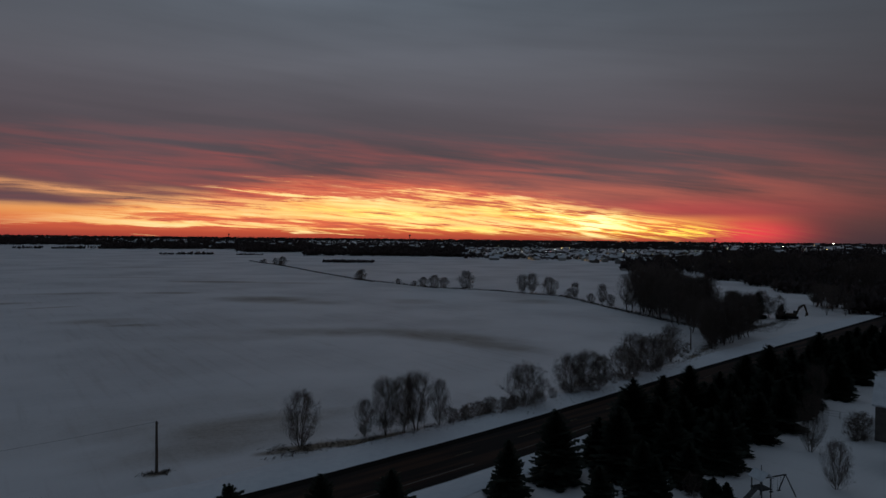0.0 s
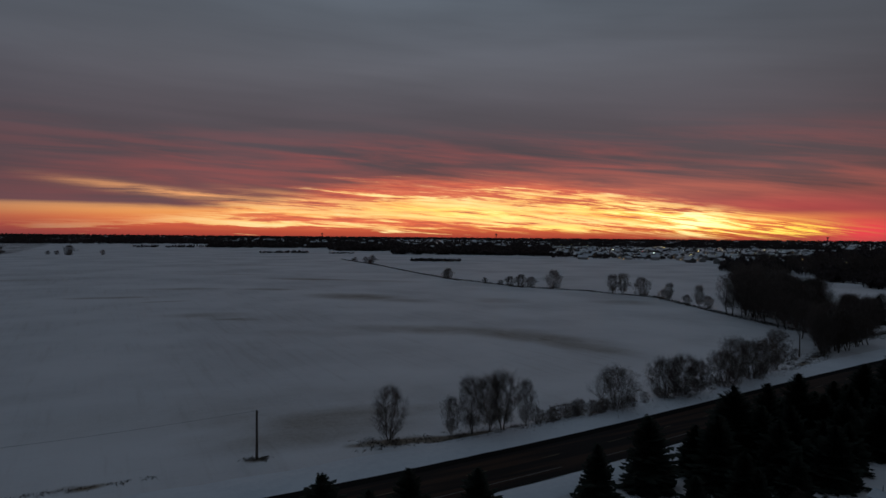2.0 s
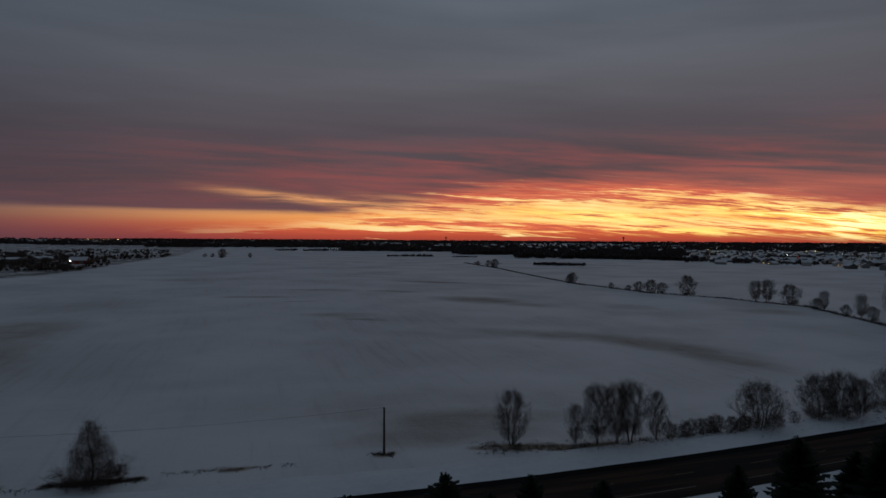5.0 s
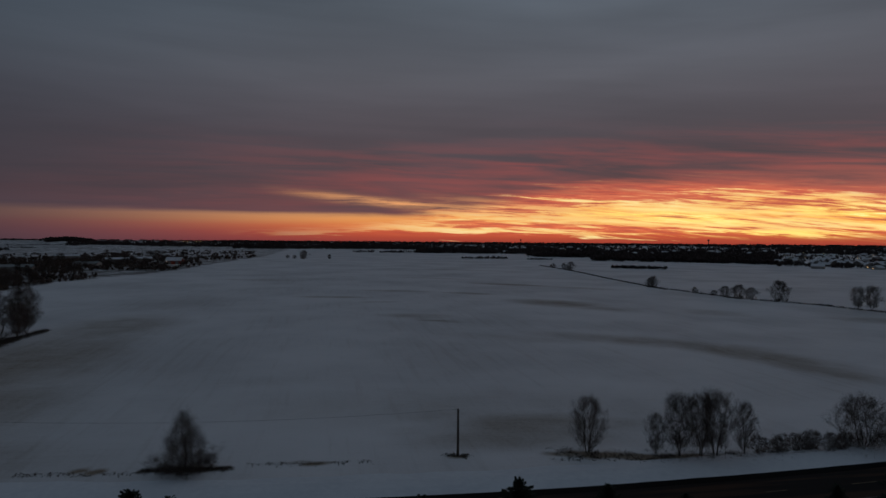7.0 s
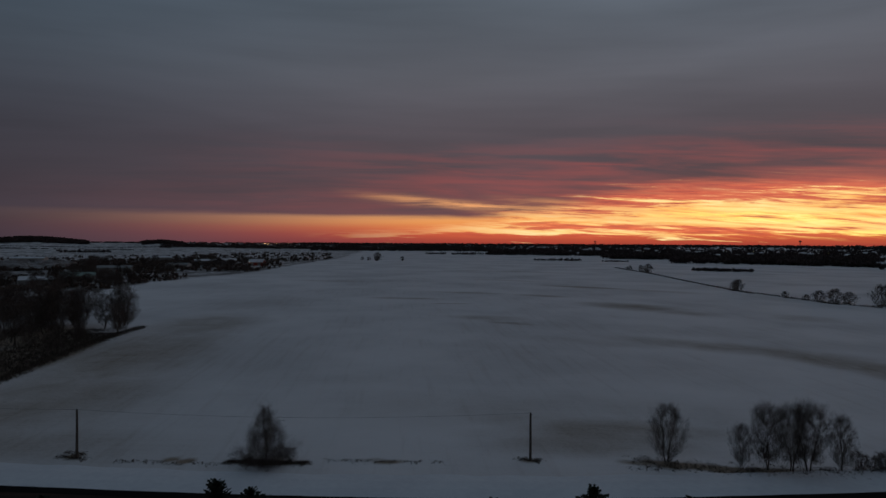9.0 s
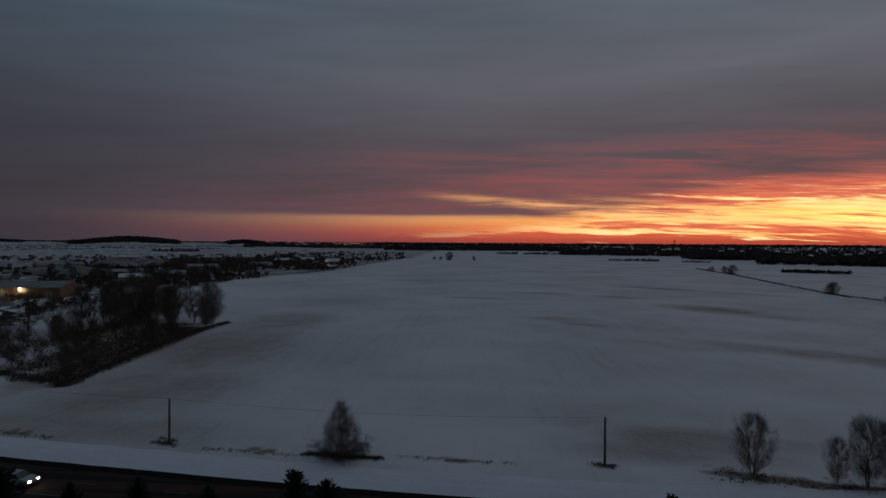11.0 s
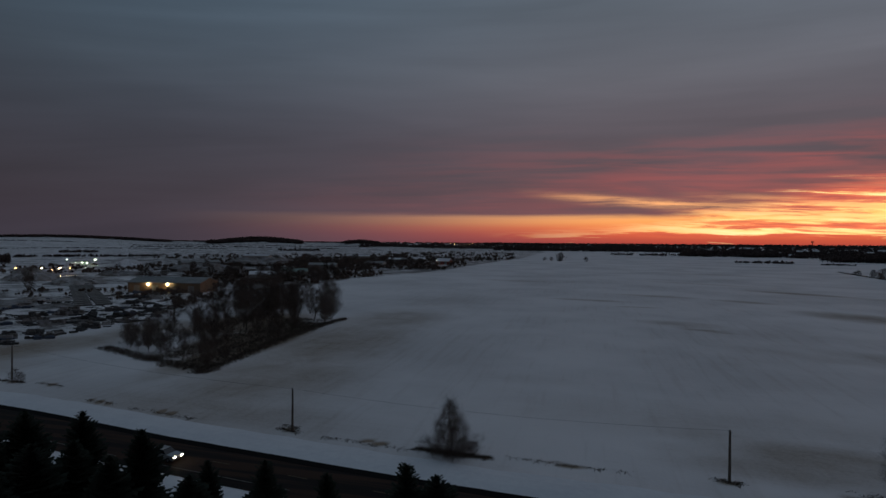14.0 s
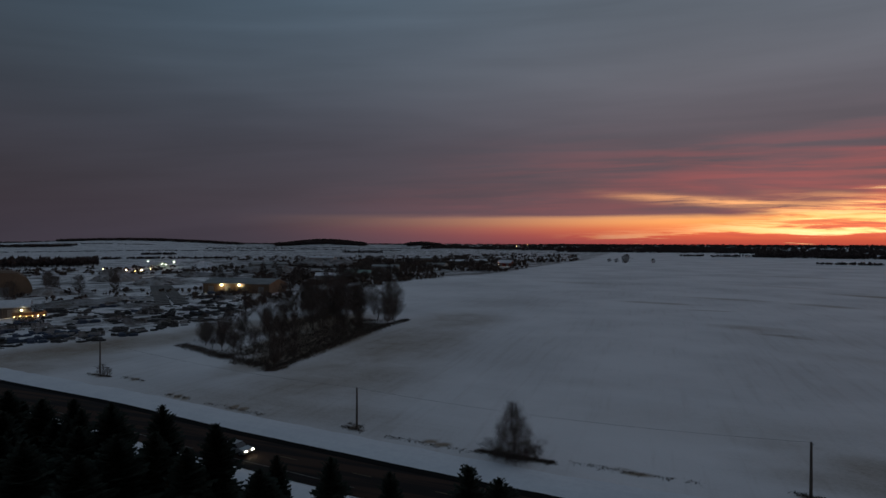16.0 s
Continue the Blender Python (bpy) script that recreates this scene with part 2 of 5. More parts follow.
# ---- mesh helpers ----
class Shape:
    """Vertices and faces gathered for one mesh."""
    def __init__(self):
        self.v, self.f = [], []

    def tube(self, a, b, ra, rb, n=5):
        a, b = Vector(a), Vector(b)
        d = b - a
        if d.length < 1e-6:
            return
        d.normalize()
        u = d.cross(Vector((0, 0, 1)) if abs(d.z) < 0.9 else Vector((1, 0, 0))).normalized()
        w = d.cross(u)
        k = len(self.v)
        for p, r in ((a, ra), (b, rb)):
            for i in range(n):
                q = 2 * math.pi * i / n
                self.v.append(p + u * (r * math.cos(q)) + w * (r * math.sin(q)))
        for i in range(n):
            j = (i + 1) % n
            self.f.append((k + i, k + j, k + n + j, k + n + i))
        if n > 3:
            self.f.append(tuple(k + n + i for i in range(n)))
            self.f.append(tuple(k + i for i in reversed(range(n))))

    def loft(self, pts, radii, n=6):
        """One skin round a bent line."""
        k = len(self.v)
        for i, p in enumerate(pts):
            d = (pts[min(i + 1, len(pts) - 1)] - pts[max(i - 1, 0)]).normalized()
            u = d.cross(Vector((0.3, 0.2, 1)) if abs(d.z) < 0.9 else Vector((1, 0.1, 0))).normalized()
            w = d.cross(u)
            for j in range(n):
                q = 2 * math.pi * j / n
                self.v.append(p + u * (radii[i] * math.cos(q)) + w * (radii[i] * math.sin(q)))
        for i in range(len(pts) - 1):
            for j in range(n):
                a, b = k + i * n + j, k + i * n + (j + 1) % n
                self.f.append((a, b, b + n, a + n))
        self.f.append(tuple(k + j for j in reversed(range(n))))
        self.f.append(tuple(k + (len(pts) - 1) * n + j for j in range(n)))

    def box(self, lo, hi, m=None, bevel=0.0):
        b = bmesh.new()
        bmesh.ops.create_cube(b, size=1)
        for v in b.verts:
            v.co = Vector([(l + h) / 2 + c * (h - l) for c, l, h in zip(v.co, lo, hi)])
        if bevel:
            bmesh.ops.bevel(b, geom=b.edges[:], offset=bevel, segments=2, affect="EDGES")
        self.take(b, m)

    def take(self, b, m=None):
        k = len(self.v)
        b.verts.index_update()
        for v in b.verts:
            self.v.append((m @ v.co) if m else v.co.copy())
        for f in b.faces:
            self.f.append(tuple(k + v.index for v in f.verts))
        b.free()

    def poly(self, *pts):
        k = len(self.v)
        self.v += [Vector(p) for p in pts]
        self.f.append(tuple(range(k, k + len(pts))))

    def prism(self, outline, y0, y1):
        """An outline in x, z drawn out from y0 to y1."""
        k, n = len(self.v), len(outline)
        for y in (y0, y1):
            self.v += [Vector((p[0], y, p[1])) for p in outline]
        self.f.append(tuple(range(k, k + n)))
        self.f.append(tuple(reversed(range(k + n, k + 2 * n))))
        for i in range(n):
            j = (i + 1) % n
            self.f.append((k + i, k + n + i, k + n + j, k + j))

    def mesh(self, name, mat):
        me = bpy.data.meshes.new(name)
        me.from_pydata([tuple(p) for p in self.v], [], self.f)
        me.materials.append(mat)
        me.update()
        return me


def part(name, shape, mat, parent, label="", at=None):
    ob = new(name, shape.mesh(name, mat) if isinstance(shape, Shape) else shape)
    ob.parent = parent
    if at is not None:
        ob.matrix_basis = at
    if label:
        tagged(ob, label)
    return ob


def thing(name, label, category, at=None, group="", kind=""):
    ob = tagged(new(name), label, category, group, kind)
    if at is not None:
        ob.matrix_basis = at
    return ob


def smooth(a, b, x):
    t = np.clip((np.asarray(x, float) - a) / (b - a), 0, 1)
    return t * t * (3 - 2 * t)


# ---- lie of the land ----
def land(x, y):
    """Height of the ground: flat farmland that lifts gently towards the horizon, with low hills in the south-west."""
    x, y = np.asarray(x, float), np.asarray(y, float)
    r = np.hypot(x, y)
    a = np.degrees(np.arctan2(x, y))
    roll = 0.35 * np.sin(x / 47 + 1.3) * np.sin(y / 61 + 0.4) * smooth(120, 260, r) * (1 - smooth(900, 1500, r))
    lift = 19 * smooth(1500, 4700, r) + 3.0 * np.sin(a / 3.1 + 1) * np.sin(r / 700) * smooth(2000, 3500, r)
    hills = 0
    for az, dist, wide, deep, tall in ((-83, 3600, 6.5, 600, 23), (-69.5, 3350, 3.6, 430, 27), (-60, 3000, 2.2, 350, 20), (-90, 3400, 5, 900, 14), (-73, 2300, 6, 500, 7), (-84, 2200, 6, 400, 7), (-105, 3300, 9, 800, 22), (-57, 2300, 3, 400, 5)):
        hills = hills + tall * np.exp(-((a - az) / wide) ** 2 - ((r - dist) / deep) ** 2)
    return roll + lift + hills


def height(x, y):
    return float(land(x, y))


# centre line of the road, from its far edge 5.5 m away
FAR_EDGE = [(-520, -215), (-330, -112), (-240, -62), (-159, -14), (-126, 6), (-99, 20.5), (-79, 32), (-63, 41.3), (-45, 52.5), (-24, 67), (-6, 81),
            (11, 95), (36, 117), (75, 151), (105, 176.5), (183, 243), (300, 345), (480, 500), (900, 860)]


def along(points, step=3.0):
    """A smooth line through points, as evenly spaced places."""
    p = [Vector((*q, 0)) for q in points]
    p = [p[0] * 2 - p[1], *p, p[-1] * 2 - p[-2]]
    out = []
    for i in range(1, len(p) - 2):
        a, b, c, d = p[i - 1:i + 3]
        n = max(2, int((c - b).length / step))
        for k in range(n):
            t = k / n
            out.append(0.5 * (2 * b + (c - a) * t + (2 * a - 5 * b + 4 * c - d) * t * t + (3 * b - a - 3 * c + d) * t ** 3))
    out.append(p[-2])
    return out


ROAD = along(FAR_EDGE)


def offset(line, d):
    """The line moved d metres towards the camera's side."""
    out = []
    for i, p in enumerate(line):
        t = (line[min(i + 1, len(line) - 1)] - line[max(i - 1, 0)]).normalized()
        out.append(p + Vector((t.y, -t.x, 0)) * d)
    return out


def strip(name, line, lo, hi, z, mat, label, category, cuts=1, jitter=0.0, crown=0.0, kind="structure", dash=None):
    """A ribbon along a line, from lo to hi metres on the camera's side of it."""
    s = Shape()
    rails = []
    for c in range(cuts + 1):
        d = lo + (hi - lo) * c / cuts
        rail = offset(line, d)
        edge = c in (0, cuts)
        rails.append([Vector((p.x, p.y, height(p.x, p.y) + z + crown * math.sin(math.pi * c / cuts))) +
                      Vector((random.uniform(-1, 1), random.uniform(-1, 1), 0)) * (jitter if edge else 0) for p in rail])
    n = len(line)
    for rail in rails:
        s.v += rail
    for c in range(cuts):
        for i in range(n - 1):
            if dash and (i % dash[0]) >= dash[1]:
                continue
            s.f.append((c * n + i, (c + 1) * n + i, (c + 1) * n + i + 1, c * n + i + 1))
    return tagged(new(name, s.mesh(name, mat)), label, category, kind=kind)


# ---- ground ----
# bare soil showing through the snow: x, y, half length, half width, degrees, strength
FAR_SOIL = [
    (-84, 282, 24, 7, -8, 0.75), (-60, 273, 16, 5, -5, 0.55), (-28, 188, 36, 4.5, 4, 0.62), (-2, 182, 26, 4.5, -22, 0.72), (14, 168, 15, 3.5, -35, 0.7),
    (-64, 174, 24, 3.5, 10, 0.4), (-14, 284, 14, 6, -3, 0.5), (46, 289, 16, 6, -10, 0.55), (-150, 392, 32, 6, 3, 0.6), (-142, 308, 16, 5, 5, 0.5),
    (-96, 388, 30, 5, -6, 0.5), (-190, 300, 26, 5, 15, 0.45), (-230, 420, 60, 7, 8, 0.35), (-280, 560, 80, 9, 5, 0.35), (-120, 520, 60, 8, -6, 0.3)]
NEAR_SOIL = [
    (-118, 204, 16, 4, 20, 0.55), (-104, 196, 12, 3, 10, 0.5), (-196, 250, 22, 4, 22, 0.5), (-160, 240, 14, 3, 25, 0.5), (-32, 92, 16, 6.5, 32, 0.52),
    (-22, 98, 12, 4, 30, 0.4), (-46, 90, 14, 5, 30, 0.35), (-33, 84, 15, 5, 33, 0.46), (-24, 90, 12, 5, 33, 0.36), (-44, 82, 10, 4, 33, 0.30),
    (-45, 98, 50, 12, 33, 0.30), (-112, 100, 12, 6, 40, 0.2), (-88, 96, 14, 5, 40, 0.22), (-60, 640, 90, 9, -4, 0.3), (-330, 330, 40, 8, 25, 0.35)]
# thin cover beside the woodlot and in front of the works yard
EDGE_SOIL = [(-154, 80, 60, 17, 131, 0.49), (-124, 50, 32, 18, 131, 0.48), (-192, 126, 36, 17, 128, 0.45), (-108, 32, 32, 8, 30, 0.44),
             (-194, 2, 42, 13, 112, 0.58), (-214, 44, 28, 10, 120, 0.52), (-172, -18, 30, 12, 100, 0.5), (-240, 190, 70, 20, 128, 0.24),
             # these three darken the floor inside the woodlot with the soil colour
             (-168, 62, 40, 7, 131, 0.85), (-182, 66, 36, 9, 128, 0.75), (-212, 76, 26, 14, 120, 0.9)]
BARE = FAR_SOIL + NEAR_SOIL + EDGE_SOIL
for _a, _b in zip([(-25, 81), (-19, 83.3), (-10, 87.3), (0, 93.2), (14, 103.3), (28, 114.3), (45, 129), (60, 145), (75, 166), (92, 190)],
                  [(-19, 83.3), (-10, 87.3), (0, 93.2), (14, 103.3), (28, 114.3), (45, 129), (60, 145), (75, 166), (92, 190), (120, 214)]):
    for _k in range(3):
        _f = (_k + random.random()) / 3
        BARE.append((_a[0] + (_b[0] - _a[0]) * _f, _a[1] + (_b[1] - _a[1]) * _f + random.uniform(-0.6, 0.6), random.uniform(2, 5), random.uniform(0.6, 1.3),
                     math.degrees(math.atan2(_b[1] - _a[1], _b[0] - _a[0])), random.uniform(0.7, 1.1)))
for _x, _y, _l in ((-65, 52.6, 3.6), (-88.4, 38.4, 2.2), (-36, 74, 1.6), (-153, 4.6, 3.5), (-145, 11, 3), (-52, 62, 3), (-75, 46, 3), (-110, 25, 4), (-124, 17, 4)):
    BARE.append((_x, _y, _l, 0.8, 28, 0.9))
# left-hand border of the field, with the works yard and scrub beyond it
YARD_EDGE = [(-520, -190), (-208, -60), (-203, -18), (-215, -6), (-219, 18), (-240, 36), (-300, 96), (-400, 214), (-490, 384), (-640, 593), (-800, 824), (-1150, 1250)]


def beyond_yard_edge(x, y):
    """1 on the works-yard side of the border, 0 on the field, soft over some metres."""
    best = np.full(np.shape(x), 1e9)
    sign = np.ones(np.shape(x))
    for (ax, ay), (bx, by) in zip(YARD_EDGE, YARD_EDGE[1:]):
        dx, dy = bx - ax, by - ay
        t = np.clip(((x - ax) * dx + (y - ay) * dy) / (dx * dx + dy * dy), 0, 1)
        d = np.hypot(x - ax - t * dx, y - ay - t * dy)
        s = (x - ax) * dy - (y - ay) * dx
        near = d < best
        best, sign = np.where(near, d, best), np.where(near, s, sign)
    return smooth(-3, 6, np.where(sign < 0, best, -best))


def ground_material():
    m = bpy.data.materials.new("snowy_ground")
    m.use_nodes = True
    tr = m.node_tree
    b = tr.nodes["Principled BSDF"]
    co = tr.nodes.new("ShaderNodeTexCoord").outputs["Object"]
    at = tr.nodes.new("ShaderNodeAttribute")
    at.attribute_name = "bare"
    bare = Sock(tr, at.outputs["Fac"])
    at2 = tr.nodes.new("ShaderNodeAttribute")
    at2.attribute_name = "rough_land"
    yard = Sock(tr, at2.outputs["Fac"])
    mp = tr.nodes.new("ShaderNodeMapping")
    mp.vector_type = "TEXTURE"
    mp.inputs["Rotation"].default_value, mp.inputs["Scale"].default_value = (0, 0, radians(34)), (8.0, 1.0, 1.0)
    tr.links.new(co, mp.inputs["Vector"])
    rows = noise_at(tr, mp.outputs[0], 0.9, 4, 0.6)
    mp2 = tr.nodes.new("ShaderNodeMapping")
    mp2.vector_type = "TEXTURE"
    mp2.inputs["Rotation"].default_value, mp2.inputs["Scale"].default_value = (0, 0, radians(129)), (16.0, 1.0, 1.0)
    tr.links.new(co, mp2.inputs["Vector"])
    furrow = noise_at(tr, mp2.outputs[0], 0.5, 4, 0.6)
    drift = noise_at(tr, co, 0.018, 5, 0.55)
    patch = noise_at(tr, co, 0.09, 6, 0.62, 0.6)
    blot = noise_at(tr, co, 0.035, 4, 0.55, 0.8)
    grain = noise_at(tr, co, 1.6, 5, 0.65)
    snow = mix(tr, drift.step(0.35, 0.68), (0.84, 0.825, 0.835), (0.68, 0.67, 0.68))
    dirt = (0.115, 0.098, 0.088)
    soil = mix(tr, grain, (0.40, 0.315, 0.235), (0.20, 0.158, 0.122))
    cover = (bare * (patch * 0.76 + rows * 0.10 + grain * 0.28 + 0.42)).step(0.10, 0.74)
    stubble = (rows * 0.6 + grain * 0.5 + drift * 0.4).step(0.74, 0.98) * 0.10
    yard_cover = yard.sat() * (patch * 0.5 + blot * 0.5 + grain * 0.25 + (yard - 1.0).sat() * 0.10).step(0.60, 0.72) * 0.92
    furrows = (furrow * 0.9 + drift * 0.5).step(0.70, 0.94) * 0.15
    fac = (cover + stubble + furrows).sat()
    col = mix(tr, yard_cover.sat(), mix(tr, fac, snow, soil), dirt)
    tr.links.new(col.out, b.inputs["Base Color"])
    put(tr, b.inputs["Roughness"], 0.62 + fac * 0.3)
    b.inputs["Specular IOR Level"].default_value = 0.35
    n = tr.nodes.new("ShaderNodeBump")
    n.inputs["Distance"].default_value = 0.12
    put(tr, n.inputs["Height"], rows * 0.15 + furrow * 0.25 + grain * 0.5)
    tr.links.new(n.outputs[0], b.inputs["Normal"])
    return m


def make_ground():
    az = np.radians(np.concatenate([np.arange(-104, 52, 0.3), np.arange(52, 256, 3.0)]))
    rad = np.concatenate([[0.02, 12], 24 * 1.0165 ** np.arange(0, 326)])
    rad = rad[rad < 4960]
    A, R = np.meshgrid(az, rad)
    X, Y = R * np.sin(A), R * np.cos(A)
    Z = land(X, Y)
    bare = np.zeros_like(X)
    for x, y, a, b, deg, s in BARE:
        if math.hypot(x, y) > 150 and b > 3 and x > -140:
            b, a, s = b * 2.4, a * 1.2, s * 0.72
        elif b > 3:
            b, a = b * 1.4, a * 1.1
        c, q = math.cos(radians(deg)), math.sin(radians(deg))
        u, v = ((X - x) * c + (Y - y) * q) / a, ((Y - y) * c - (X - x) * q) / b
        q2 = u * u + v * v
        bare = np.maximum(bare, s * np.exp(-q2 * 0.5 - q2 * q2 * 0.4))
    yard = beyond_yard_edge(X, Y) * (1 + 0.8 * smooth(330, 460, R) * smooth(-86, -74, np.degrees(A)) - 0.5 * smooth(850, 1500, R))
    n, k = A.shape[1], A.shape[0]
    faces = [(i * n + j, i * n + (j + 1) % n, (i + 1) * n + (j + 1) % n, (i + 1) * n + j) for i in range(k - 1) for j in range(n)]
    me = bpy.data.meshes.new("ground")
    me.from_pydata(np.stack([X, Y, Z], -1).reshape(-1, 3).tolist(), [], faces)
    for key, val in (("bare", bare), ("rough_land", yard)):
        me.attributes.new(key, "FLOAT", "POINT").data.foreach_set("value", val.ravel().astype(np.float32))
    me.materials.append(ground_material())
    me.flip_normals()
    for p in me.polygons:
        p.use_smooth = True
    tagged(new("ground", me), "snow-covered farmland with patches of bare brown soil", "ground", kind="structure")


make_ground()


# ---- road ----
def asphalt():
    m = bpy.data.materials.new("worn_asphalt")
    m.use_nodes = True
    tr = m.node_tree
    b = tr.nodes["Principled BSDF"]
    co = tr.nodes.new("ShaderNodeTexCoord").outputs["Object"]
    mp = tr.nodes.new("ShaderNodeMapping")
    mp.vector_type = "TEXTURE"
    mp.inputs["Rotation"].default_value, mp.inputs["Scale"].default_value = (0, 0, radians(37)), (20.0, 1.0, 1.0)
    tr.links.new(co, mp.inputs["Vector"])
    tracks = noise_at(tr, mp.outputs[0], 0.55, 3, 0.5)
    grain = noise_at(tr, co, 3.0, 6, 0.7)
    col = mix(tr, tracks.step(0.42, 0.58), (0.016, 0.013, 0.012), (0.052, 0.029, 0.020))
    col = mix(tr, (grain * 1.2).step(0.62, 0.95) * 0.5, col, (0.052, 0.042, 0.037))
    tr.links.new(col.out, b.inputs["Base Color"])
    put(tr, b.inputs["Roughness"], 0.8 + (grain - 0.5) * 0.3)
    b.inputs["Specular IOR Level"].default_value = 0.12
    n = tr.nodes.new("ShaderNodeBump")
    n.inputs["Distance"].default_value = 0.01
    put(tr, n.inputs["Height"], grain)
    tr.links.new(n.outputs[0], b.inputs["Normal"])
    return m


MAT["asphalt"] = asphalt()
strip("road", ROAD, 0, 11.0, 0.10, MAT["asphalt"], "two-lane asphalt road cleared of snow, with worn wheel tracks", "road", cuts=4, jitter=0.12, crown=0.08)
MAT["shoulder"] = material("dark_shoulder", (0.011, 0.012, 0.013), 0.9, spec=0.05, scale=1.5, second=(0.012, 0.011, 0.011), bump=0.01)
strip("road", ROAD, 0.1, 1.7, 0.165, MAT["shoulder"], "darker asphalt shoulder along the road", "road shoulder", cuts=2, jitter=0.06)
strip("pavement", ROAD, -7.0, 0.15, 0.05, MAT["snow"], "smooth band of ploughed snow along the road", "snow bank", cuts=3, jitter=0.35, crown=0.22)
strip("pavement", ROAD, 10.85, 15.5, 0.05, MAT["snow"], "strip of clean snow between road and spruces", "snow bank", cuts=3, jitter=0.3, crown=0.18)
strip("trim", ROAD, 9.0, 9.15, 0.19, MAT["paint_line"], "worn white edge line on asphalt", "road marking", dash=(9, 7))
strip("trim", ROAD, 5.4, 5.55, 0.22, MAT["yellow_line"], "faded yellow centre line on asphalt", "road marking", dash=(4, 1))


# ---- bare trees ----
def crowned_tree(seed, tall, wide, stems=1, limbs=26, boughs=240, twigs=8000, low=0.12, thick=0.007, fine=True, shape="round"):
    """A leafless tree whose fine twigs fill a crown, tall by wide metres, that begins at low of its height; shape: round, vase or cone."""
    rnd = random.Random(seed)
    gen = np.random.default_rng(seed)
    trunk, limb, twig = Shape(), Shape(), Shape()
    lobe = gen.uniform(0, 6.28, 4)

    def girth(f, a):
        """Crown radius at a share f of the crown's height, on the bearing a."""
        if shape == "cone":
            g = (0.13 + 0.87 * (1 - f) ** 0.95) * np.minimum(1, 0.70 + 1.8 * f)
        elif shape == "vase":
            g = np.sqrt(np.clip(1 - (np.clip(f - 0.62, -1, 1) / np.where(f > 0.62, 0.40, 0.74)) ** 2, 0.01, 1))
        else:
            g = np.sqrt(np.clip(1 - (np.clip(f - 0.52, -1, 1) / np.where(f > 0.52, 0.50, 0.60)) ** 2, 0.01, 1))
        return wide / 2 * g * (1 + 0.17 * np.sin(3 * a + lobe[0] + 4 * f) + 0.12 * np.sin(5 * a + lobe[1] - 9 * f) + 0.09 * np.sin(13 * f + lobe[2]))

    def spots(n, inner):
        f, a = gen.random(n), gen.uniform(0, 6.283, n)
        if shape == "cone":
            f = 1 - np.sqrt(1 - f * 0.97) + 0.12 * f * f
        r = girth(f, a) * (inner + (1 - inner) * gen.random(n) ** 0.6) * gen.uniform(0.78, 1.2, n)
        return np.stack([r * np.cos(a), r * np.sin(a), tall * (low + (1 - low) * f) + gen.normal(0, 0.022, n) * tall], -1)

    def bend(form, a, b, r0, r1, n, bits, rise):
        """A branch from a to b that bows upwards; returns places along it."""
        a, b = Vector(a), Vector(b)
        ln = (b - a).length
        kink = Vector((rnd.uniform(-1, 1), rnd.uniform(-1, 1), rnd.uniform(-0.5, 0.5))) * ln * 0.06
        line = [a.lerp(b, k / bits) + Vector((0, 0, -rise * ln * 4 * (k / bits) * (1 - k / bits))) + kink * math.sin(6.28 * k / bits) for k in range(bits + 1)]
        form.loft(line, [r0 + (r1 - r0) * k / bits for k in range(bits + 1)], n)
        return [tuple(line[0].lerp(line[1], 0.0))] + [tuple(line[k].lerp(line[k + 1], h)) for k in range(bits) for h in (0.35, 0.7, 1.0)]

    bones = []
    for q in range(stems):
        a = 6.283 * (q + rnd.random() * 0.5) / stems
        away = 0.0 if stems == 1 else 0.03 * wide
        lean = (0.02 if stems == 1 else rnd.uniform(0.14, 0.26)) * wide
        top = tall * (0.93 if shape == "cone" else 0.80 if q == 0 else rnd.uniform(0.62, 0.78))
        r0 = tall * (0.015 if stems == 1 else 0.011)
        bones += bend(trunk, (away * math.cos(a), away * math.sin(a), -0.1), (lean * math.cos(a), lean * math.sin(a), top), r0, r0 * 0.22, 7 if fine else 4, 8, -0.01)
    pitch = 0.35 if shape == "cone" else 1.2
    for ends, r0, r1, bits, rise in ((spots(limbs, 0.75), tall * 0.0050, tall * 0.0014, 4, 0.05), (spots(boughs, 0.25), tall * 0.0015, tall * 0.0006, 3, 0.04)):
        base = np.array(bones)
        for e in ends:
            flat = np.hypot(base[:, 0] - e[0], base[:, 1] - e[1])
            drop = e[2] - base[:, 2]
            cost = np.hypot(flat, drop) + 0.9 * np.abs(drop - pitch * flat) + np.where(drop < 0, 2.0, 0.0)
            bones += bend(limb, base[np.argmin(cost)], e, r0, r1, 4 if fine else 3, bits, rise)[3:]
    base = np.array(bones)
    tips = ends[gen.integers(0, len(ends), twigs)] + gen.normal(0, 0.042 * (tall + wide) / 2, (twigs, 3)) + np.array((0, 0, 0.02 * tall))
    ends = np.where(gen.random((twigs, 1)) < 0.62, tips, spots(twigs, 0.12))
    reach = (0.085 if fine else 0.075) * (tall + wide) / 2
    for k in range(0, twigs, 500):
        e = ends[k:k + 500]
        d = ((e[:, None, :] - base[None] - np.array((0, 0, 0.05 * tall))) ** 2).sum(-1)
        near = base[d.argmin(1)]
        way = e - near
        ln = np.sqrt((way ** 2).sum(1))[:, None] + 1e-6
        out = e * np.array((1, 1, 0)) / (wide / 2) + np.array((0, 0, 0.15 if shape == "cone" else 0.75))
        way = way / ln * 0.45 + out * 0.6 + gen.normal(0, 0.30, e.shape)
        way = way / (np.sqrt((way ** 2).sum(1))[:, None] + 1e-6)
